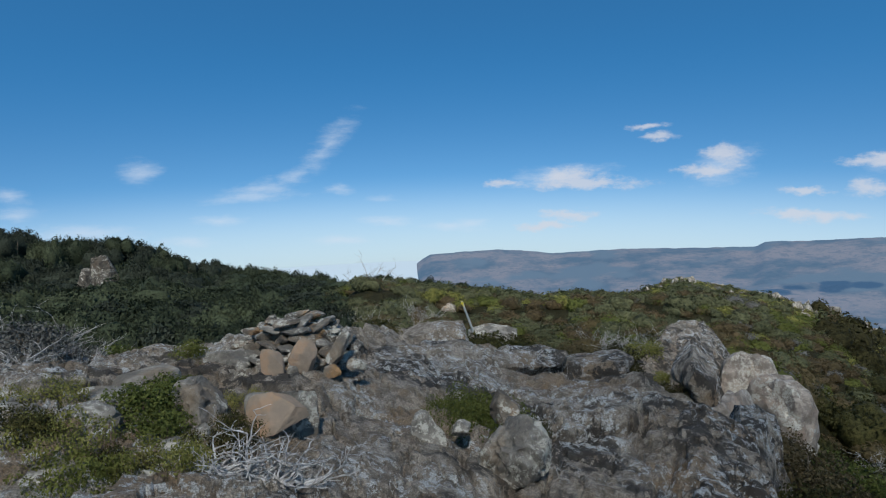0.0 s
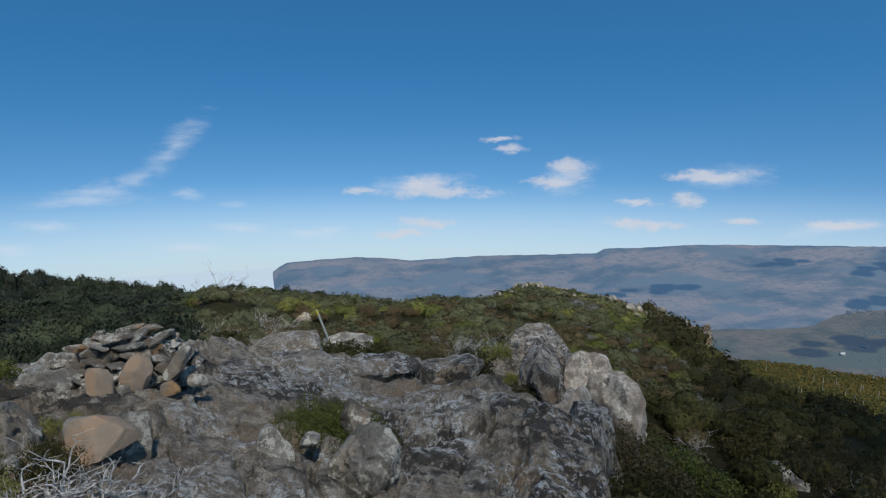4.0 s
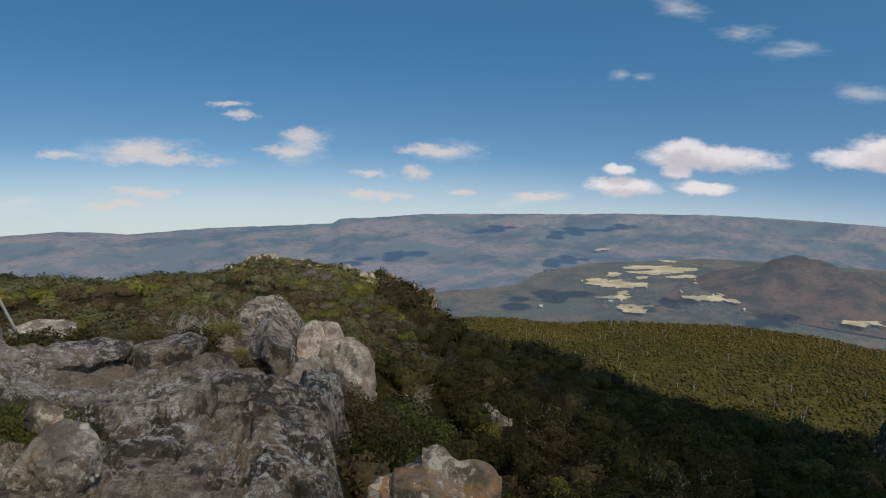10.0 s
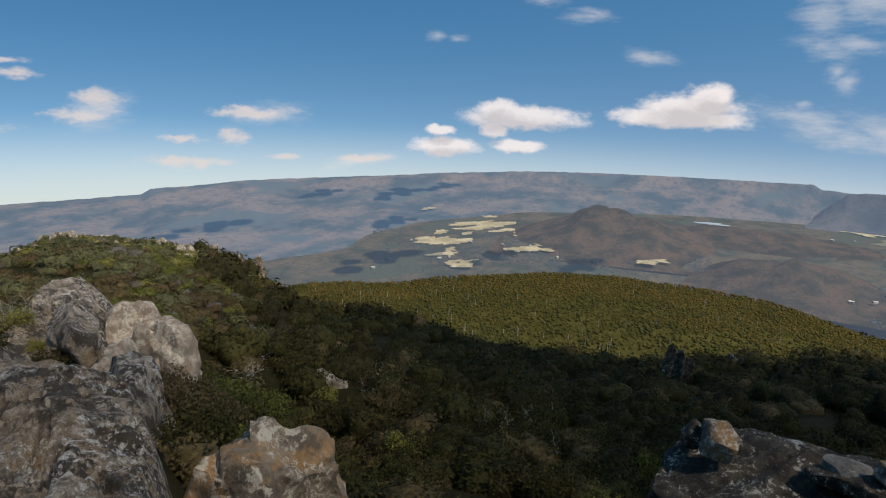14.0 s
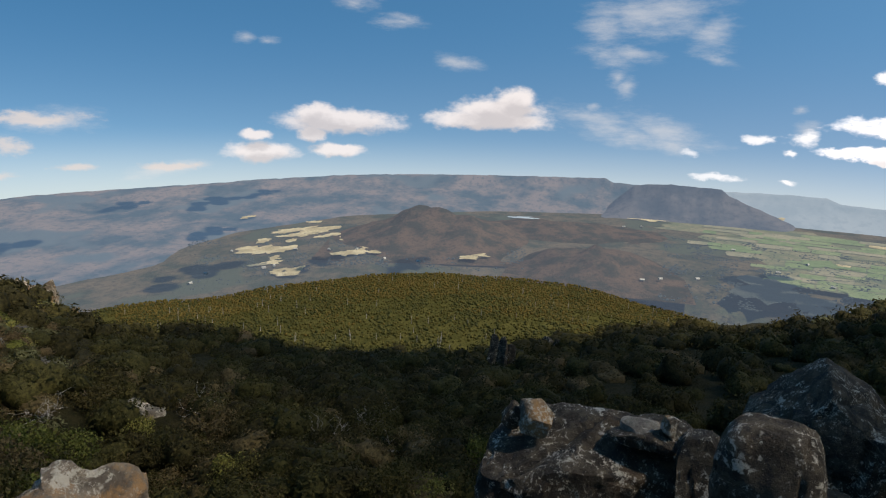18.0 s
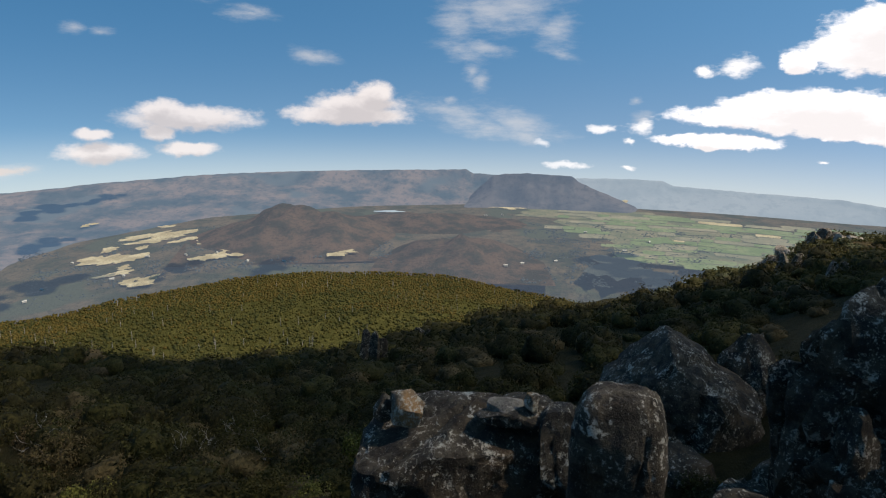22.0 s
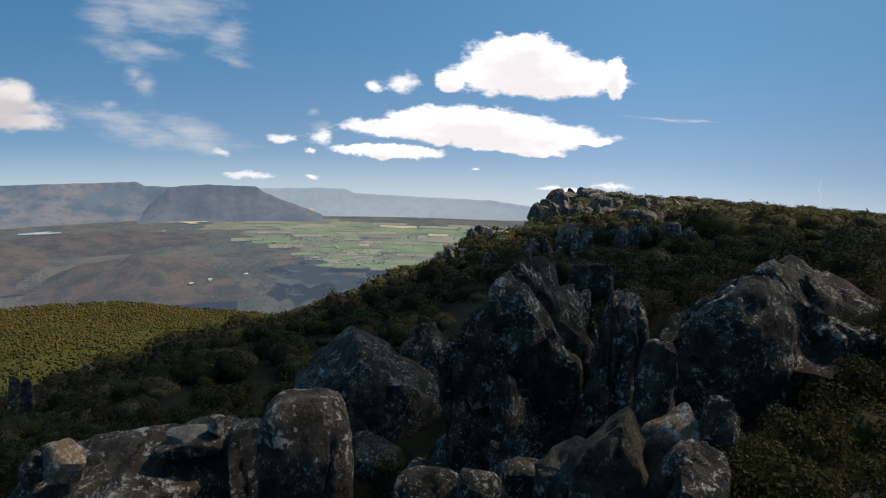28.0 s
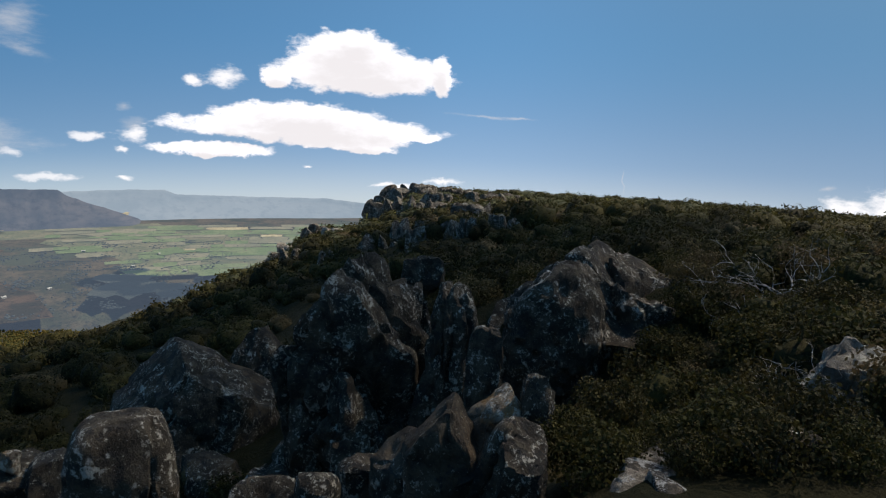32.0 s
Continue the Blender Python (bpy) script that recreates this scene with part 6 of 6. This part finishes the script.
# nearer trees, row behind row, down to the heath
for k in range(96):
    row = k % 4
    az = -46 + 36 * (k // 4 + rnd.random()) / 24
    r = (15.5, 20, 26, 33)[row] * rnd.uniform(0.92, 1.08)
    el = table(az, SKY_AZ, SKY_EL)
    low = table(az, (-46, -30, -22, -16, -9), (-15.6, -15.0, -14.6, -14.0, -13.4))
    el = low + (el - low) * (0.0, 0.22, 0.45, 0.62)[row] + rnd.uniform(-0.3, 0.3)
    tree(az, r, el, (1.15, 1.6, 2.0, 2.5)[row] * rnd.uniform(0.8, 1.25), rnd.randrange(3))
for az, r, el, s in ((-5.6, 56, -10.55, 1.5), (-5.0, 57, -10.9, 1.2), (-3.2, 58, -10.9, 2.2), (-1.5, 60, -11.1, 2.0), (1.6, 50, -11.6, 0.9), (-6.8, 54, -11.3, 1.2), (5.5, 47, -12.3, 1.4), (10.5, 47, -12.45, 1.5), (14, 50, -12.7, 1.4), (155.5, 100, -4.55, 2.2), (150, 120, -4.95, 2.0), (152.5, 130, -5.0, 2.2), (148.5, 26, -7.6, 0.8)):
    tree(az, r, el, s, 0)
dead_branches("bare bleached dead tree on the skyline", -7.6, 52, 1.6, 5, 450, 0.0, name="dead_tree")
dead_branches("bare bleached dead tree in the heath", -6.2, 32, 1.3, 5, 451, 0.0, name="dead_tree")


# ---- the valley ----
def far_z(az, r):
    """Height of the valley's ground."""
    z = max(table(az, F_AZ, F_Z), ground_z(az, r, False))
    u = (r - foot_r(az)) / (RANGE_R - foot_r(az))
    return max(z, range_z(az, u, range_top(az)) + 6) if 0 < u < 1 else z


def build_shade_cloud(label, seed, high, patches):
    """A low broken cloud added out of view for its shade: billows over each patch of ground that it shades (heading,
    distance, reach, count, billow size).
    """
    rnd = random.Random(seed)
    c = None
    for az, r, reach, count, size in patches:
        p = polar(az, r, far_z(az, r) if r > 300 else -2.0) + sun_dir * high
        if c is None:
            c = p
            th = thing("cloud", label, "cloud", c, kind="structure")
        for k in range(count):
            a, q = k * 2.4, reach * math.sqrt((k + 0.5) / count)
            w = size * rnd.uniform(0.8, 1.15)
            me = rock_mesh(seed * 100 + k, w, w * 0.7, w, SHADE_CLOUD, box=2.0, cuts=0, rough=0.22, sub=2 if r > 300 else 3, name="billow")
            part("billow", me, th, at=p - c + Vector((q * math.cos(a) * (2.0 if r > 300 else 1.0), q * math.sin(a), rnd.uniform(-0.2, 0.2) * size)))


# These clouds stand out of view between sun and ground, placed for their shade.
build_shade_cloud("unseen thin broken cloud placed to shade slopes and crags", 7, 1700, [(88, 30, 24, 21, 10.4), (112, 12, 9, 4, 6.4), (95, 9, 5, 3, 5.4)])
build_shade_cloud("unseen shred of cloud placed to part-shade the rock shelf", 8, 1200, [(-4, 8, 11, 6, 5.2)])
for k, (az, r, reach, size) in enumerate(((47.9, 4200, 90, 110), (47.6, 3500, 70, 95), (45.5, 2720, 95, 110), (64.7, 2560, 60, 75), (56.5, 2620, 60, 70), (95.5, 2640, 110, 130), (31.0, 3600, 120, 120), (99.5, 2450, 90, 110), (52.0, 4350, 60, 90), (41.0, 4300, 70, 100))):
    build_shade_cloud("small unseen white cloud that shades a patch of valley", 20 + k, 2600, [(az, r, reach, 6, size)])


def build_forest():
    """Woodland on the shelf below: uncountable crowns, joined by tint."""
    def on_shelf(az, r, rng):
        return True

    def rusty(az, r, rng):
        p = polar(az, r)
        return noise.noise((p.x * 0.004, p.y * 0.004, 2)) + 0.9 * (r - 1800) / 400 + 0.2 * rng.normal() > 0.15
    shape = (4, 0.8, 0.5, 0.55)
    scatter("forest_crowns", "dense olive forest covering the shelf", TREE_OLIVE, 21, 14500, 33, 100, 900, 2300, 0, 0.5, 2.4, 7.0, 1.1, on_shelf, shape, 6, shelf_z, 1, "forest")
    # Darker crowns stand in for patches of cloud shade on the forest.
    scatter("dark_forest_crowns", "greener forest patches on the shelf, painted darker as shaded", TREE_SHADED_GREEN, 22, 9000, 33, 100, 900, 2300, 0, 0.5, 2.4, 7, 1.2, lambda a, r, g: noise.noise((a * 0.3, r * 0.004, 4)) + 0.2 * g.normal() > 0.0, shape, 6, shelf_z, 1, "forest")
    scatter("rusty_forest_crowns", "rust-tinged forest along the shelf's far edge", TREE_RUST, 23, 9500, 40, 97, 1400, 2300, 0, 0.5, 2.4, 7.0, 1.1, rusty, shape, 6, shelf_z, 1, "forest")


build_forest()


def build_dead_trunks():
    rnd = random.Random(5)
    verts, faces = [], []
    for k in range(170):
        az, r = rnd.uniform(37, 90), math.sqrt(rnd.uniform(950 ** 2, 2250 ** 2))
        p = polar(az, r, shelf_z(az, r))
        h = rnd.uniform(14, 26)
        v, f = tube([p, p + Vector((rnd.uniform(-1, 1), rnd.uniform(-1, 1), h))], [0.8, 0.4], 4)
        faces += [tuple(i + len(verts) for i in q) for q in f]
        verts += v
    tagged(new("pale_trunks", mesh_of("pale_trunks", verts, faces, TWIG_GREY)), "pale bare trunks standing out of the forest", "forest", kind="stuff")


build_dead_trunks()


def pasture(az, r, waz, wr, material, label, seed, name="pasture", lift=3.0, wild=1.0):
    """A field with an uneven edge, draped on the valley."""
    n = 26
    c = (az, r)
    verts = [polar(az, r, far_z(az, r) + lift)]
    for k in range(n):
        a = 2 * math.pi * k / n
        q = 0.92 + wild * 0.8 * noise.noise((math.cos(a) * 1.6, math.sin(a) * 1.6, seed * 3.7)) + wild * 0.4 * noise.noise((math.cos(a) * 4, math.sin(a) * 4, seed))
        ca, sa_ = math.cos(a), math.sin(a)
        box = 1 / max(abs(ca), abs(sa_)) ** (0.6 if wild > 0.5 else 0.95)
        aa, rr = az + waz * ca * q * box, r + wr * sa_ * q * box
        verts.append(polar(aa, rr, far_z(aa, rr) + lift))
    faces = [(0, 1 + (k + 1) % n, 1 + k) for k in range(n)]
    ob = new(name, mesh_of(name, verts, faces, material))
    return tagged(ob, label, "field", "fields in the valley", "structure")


def pasture_chain(az, r, waz, wr, material, label, seed, lift=3.0):
    """Two or three ragged fields strung side by side."""
    rnd = random.Random(seed)
    for k in range(3 if waz > 1.2 else 2):
        pasture(az + waz * rnd.uniform(-0.9, 0.9), r + wr * rnd.uniform(-0.8, 0.8), waz * rnd.uniform(0.45, 0.85), wr * rnd.uniform(0.4, 0.75), material, label, seed * 10 + k, lift=lift + 0.1 * k)


pasture_chain(57.08, 3324, 2.49, 109, FIELD_TAN, "dry tan pasture in the valley", 1, lift=4.0)
pasture_chain(53.69, 3333, 1.28, 85, FIELD_TAN, "dry tan pasture in the valley", 2, lift=4.3)
pasture_chain(61.01, 3093, 1.60, 89, FIELD_TAN, "dry tan pasture in the valley", 3, lift=4.6)
pasture_chain(52.90, 3008, 1.76, 125, FIELD_TAN, "dry tan pasture in the valley", 4, lift=4.9)
pasture_chain(51.93, 3149, 0.77, 57, FIELD_TAN, "dry tan pasture in the valley", 5, lift=5.2)
pasture_chain(60.79, 2700, 1.6, 75, FIELD_TAN, "dry tan pasture in the valley", 6, lift=4.0)
pasture_chain(54.81, 2548, 1.76, 93, FIELD_TAN, "dry tan pasture in the valley", 7, lift=4.3)
pasture_chain(53.69, 2723, 1.09, 64, FIELD_TAN, "dry tan pasture in the valley", 8, lift=4.6)
pasture_chain(64.75, 2834, 2.1, 80, FIELD_TAN, "dry tan pasture in the valley", 9, lift=4.9)
pasture_chain(70.57, 2690, 1.6, 70, FIELD_TAN, "dry tan pasture in the valley", 10, lift=5.2)
pasture_chain(56.82, 3561, 0.90, 44, FIELD_TAN, "dry tan pasture in the valley", 11, lift=4.0)
pasture_chain(51.23, 3767, 0.58, 34, FIELD_TAN, "dry tan pasture in the valley", 12, lift=4.3)
pasture_chain(54.96, 3107, 0.64, 41, FIELD_TAN, "dry tan pasture in the valley", 13, lift=4.6)
pasture_chain(62.40, 2994, 0.77, 50, FIELD_PALE, "pale green pasture in the valley", 14, lift=4.9)
pasture_chain(50.81, 2719, 0.96, 36, FIELD_PALE, "pale green pasture in the valley", 15, lift=5.2)
pasture_chain(58.56, 3157, 1.28, 54, FIELD_TAN, "dry tan pasture in the valley", 16, lift=4.0)
pasture_chain(89.07, 4347, 1.28, 104, FIELD_TAN, "dry tan pasture in the valley", 19, lift=4.9)
pasture_chain(86.36, 4050, 1.28, 60, FIELD_TAN, "dry tan pasture in the valley", 20, lift=5.2)
pasture_chain(92.66, 4199, 1.92, 128, FIELD_PALE, "pale green pasture in the valley", 21, lift=4.0)
pasture_chain(95.87, 3866, 1.92, 134, FIELD_PALE, "pale green pasture in the valley", 22, lift=4.3)
pasture(97.89, 2749, 1.60, 61, FIELD_GREEN, "bright green field on the plain", 23, lift=4.6)
pasture(103.76, 2704, 1.92, 56, FIELD_GREEN, "bright green field on the plain", 24, lift=4.9)
pasture(100.17, 3192, 2.24, 89, FIELD_GREEN, "bright green field on the plain", 25, lift=5.2)
pasture_chain(95.79, 4297, 1.28, 98, FIELD_TAN, "dry tan pasture in the valley", 26, lift=4.0)
# These two dark polygons paint in cloud shadow on the valley floor.
pasture(96.27, 2588, 2.40, 220, FAR_WOOD_SHADE, "dark patch of wood and painted cloud shade in the valley", 36, name="far_wood", lift=5.0)
pasture(100.00, 2387, 0.96, 72, FAR_WOOD_SHADE, "dark patch of wood and painted cloud shade in the valley", 37, name="far_wood", lift=5.0)
pasture(75.6, 3800, 1.15, 40, WATER, "pale narrow lake in the valley", 77, name="lake", lift=6.0)
# More dark patches: woods and blue shade painted as one.
for k, (az, r, waz, wr) in enumerate(((104, 2420, 3.0, 90), (109, 2480, 3.2, 110), (114, 2500, 2.6, 120), (99, 2500, 2.2, 70))):
    pasture(az, r, waz, wr, FAR_WOOD_SHADE, "dark patch of wood and painted cloud shade in the valley", 60 + k, name="far_wood", lift=4.4 + 0.1 * k)
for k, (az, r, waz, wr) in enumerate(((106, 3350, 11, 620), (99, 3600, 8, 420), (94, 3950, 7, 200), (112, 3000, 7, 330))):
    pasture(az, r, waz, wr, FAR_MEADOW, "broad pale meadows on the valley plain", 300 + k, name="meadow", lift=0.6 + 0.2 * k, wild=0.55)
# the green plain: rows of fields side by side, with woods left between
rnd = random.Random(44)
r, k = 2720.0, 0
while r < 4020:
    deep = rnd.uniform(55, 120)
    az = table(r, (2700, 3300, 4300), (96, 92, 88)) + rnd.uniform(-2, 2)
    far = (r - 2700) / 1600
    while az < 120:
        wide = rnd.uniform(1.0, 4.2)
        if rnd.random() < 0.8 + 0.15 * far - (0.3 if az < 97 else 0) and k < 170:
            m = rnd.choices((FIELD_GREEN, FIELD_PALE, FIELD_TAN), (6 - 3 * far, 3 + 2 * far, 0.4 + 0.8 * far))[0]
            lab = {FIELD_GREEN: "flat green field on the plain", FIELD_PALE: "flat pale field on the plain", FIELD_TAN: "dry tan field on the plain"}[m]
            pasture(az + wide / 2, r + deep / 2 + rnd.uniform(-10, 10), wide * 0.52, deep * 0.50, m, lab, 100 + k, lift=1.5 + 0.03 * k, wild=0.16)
            k += 1
        az += wide
    r += deep


def near_field(a, r, g):
    return noise.noise((a * 0.5, r * 0.006, 14)) + 0.2 * g.normal() > 0.25


scatter("valley_trees", "scattered dark trees among the valley pastures", FAR_WOOD_SHADE, 41, 1800, 46, 76, 2450, 3450, 0, 0.5, 4, 8, 0.7, near_field, (4, 0.7, 0.5, 0.6), 5, far_z, 1, "trees")
scatter("plain_trees", "scattered dark trees on the plain", FAR_WOOD_SHADE, 42, 2400, 88, 118, 2250, 3600, 0, 0.5, 4, 9, 0.7, near_field, (4, 0.7, 0.5, 0.6), 5, far_z, 1, "trees")


def hedges():
    """Dark tree lines between the fields."""
    rng = np.random.default_rng(3)
    bush = leaf_cloud(900, 10, 0.9, 4, 1.0, 0.4, 0.5)
    out = []
    for line in range(46):
        az, r = rng.uniform(88, 117), rng.uniform(2700, 4300)
        da, dr = rng.uniform(0.12, 0.2), rng.uniform(-5, 5)
        for k in range(rng.integers(14, 40)):
            p = polar(az, r, far_z(az, r))
            out.append(bush * rng.uniform(3, 6) + np.array(p))
            az += da
            r += dr
    tagged(new("hedgerow_trees", quads_mesh("hedgerow_trees", np.concatenate(out), FAR_WOOD_SHADE)), "dark lines of trees between the fields", "trees", kind="stuff")


hedges()


def farmhouse(az, r):
    th = thing("farmhouse", "tiny pale-roofed farm building in the valley", "house", polar(az, r, far_z(az, r) + 3), group="farm buildings")
    th.rotation_euler = (0, 0, rnd.uniform(0, 3))
    bm = bmesh.new()
    bmesh.ops.create_cube(bm, size=1, matrix=Matrix.Diagonal((16, 9, 5, 1)) @ Matrix.Translation((0, 0, 0.5)))
    me = bpy.data.meshes.new("wall")
    bm.to_mesh(me)
    bm.free()
    me.materials.append(ROOF)
    part("wall", me, th)
    v = [(-9, -5.5, 5), (9, -5.5, 5), (9, 5.5, 5), (-9, 5.5, 5), (-9, 0, 8), (9, 0, 8)]
    part("roof", mesh_of("roof", v, [(0, 1, 5, 4), (2, 3, 4, 5), (0, 4, 3), (1, 2, 5), (0, 3, 2, 1)], ROOF), th)


for az, r in ((46.0, 2550), (47.3, 2660), (49.5, 3010), (52.2, 2620), (53.1, 2630), (55.0, 2900), (58.0, 2820), (60.5, 2780), (63.0, 2600), (66.2, 2560), (84.0, 2500), (86.5, 2480), (88.0, 2530), (91.0, 2600), (93.5, 3300), (97.0, 2900), (99.0, 3150), (101, 2760), (84.5, 3700), (86.0, 3750)):
    farmhouse(az, r)
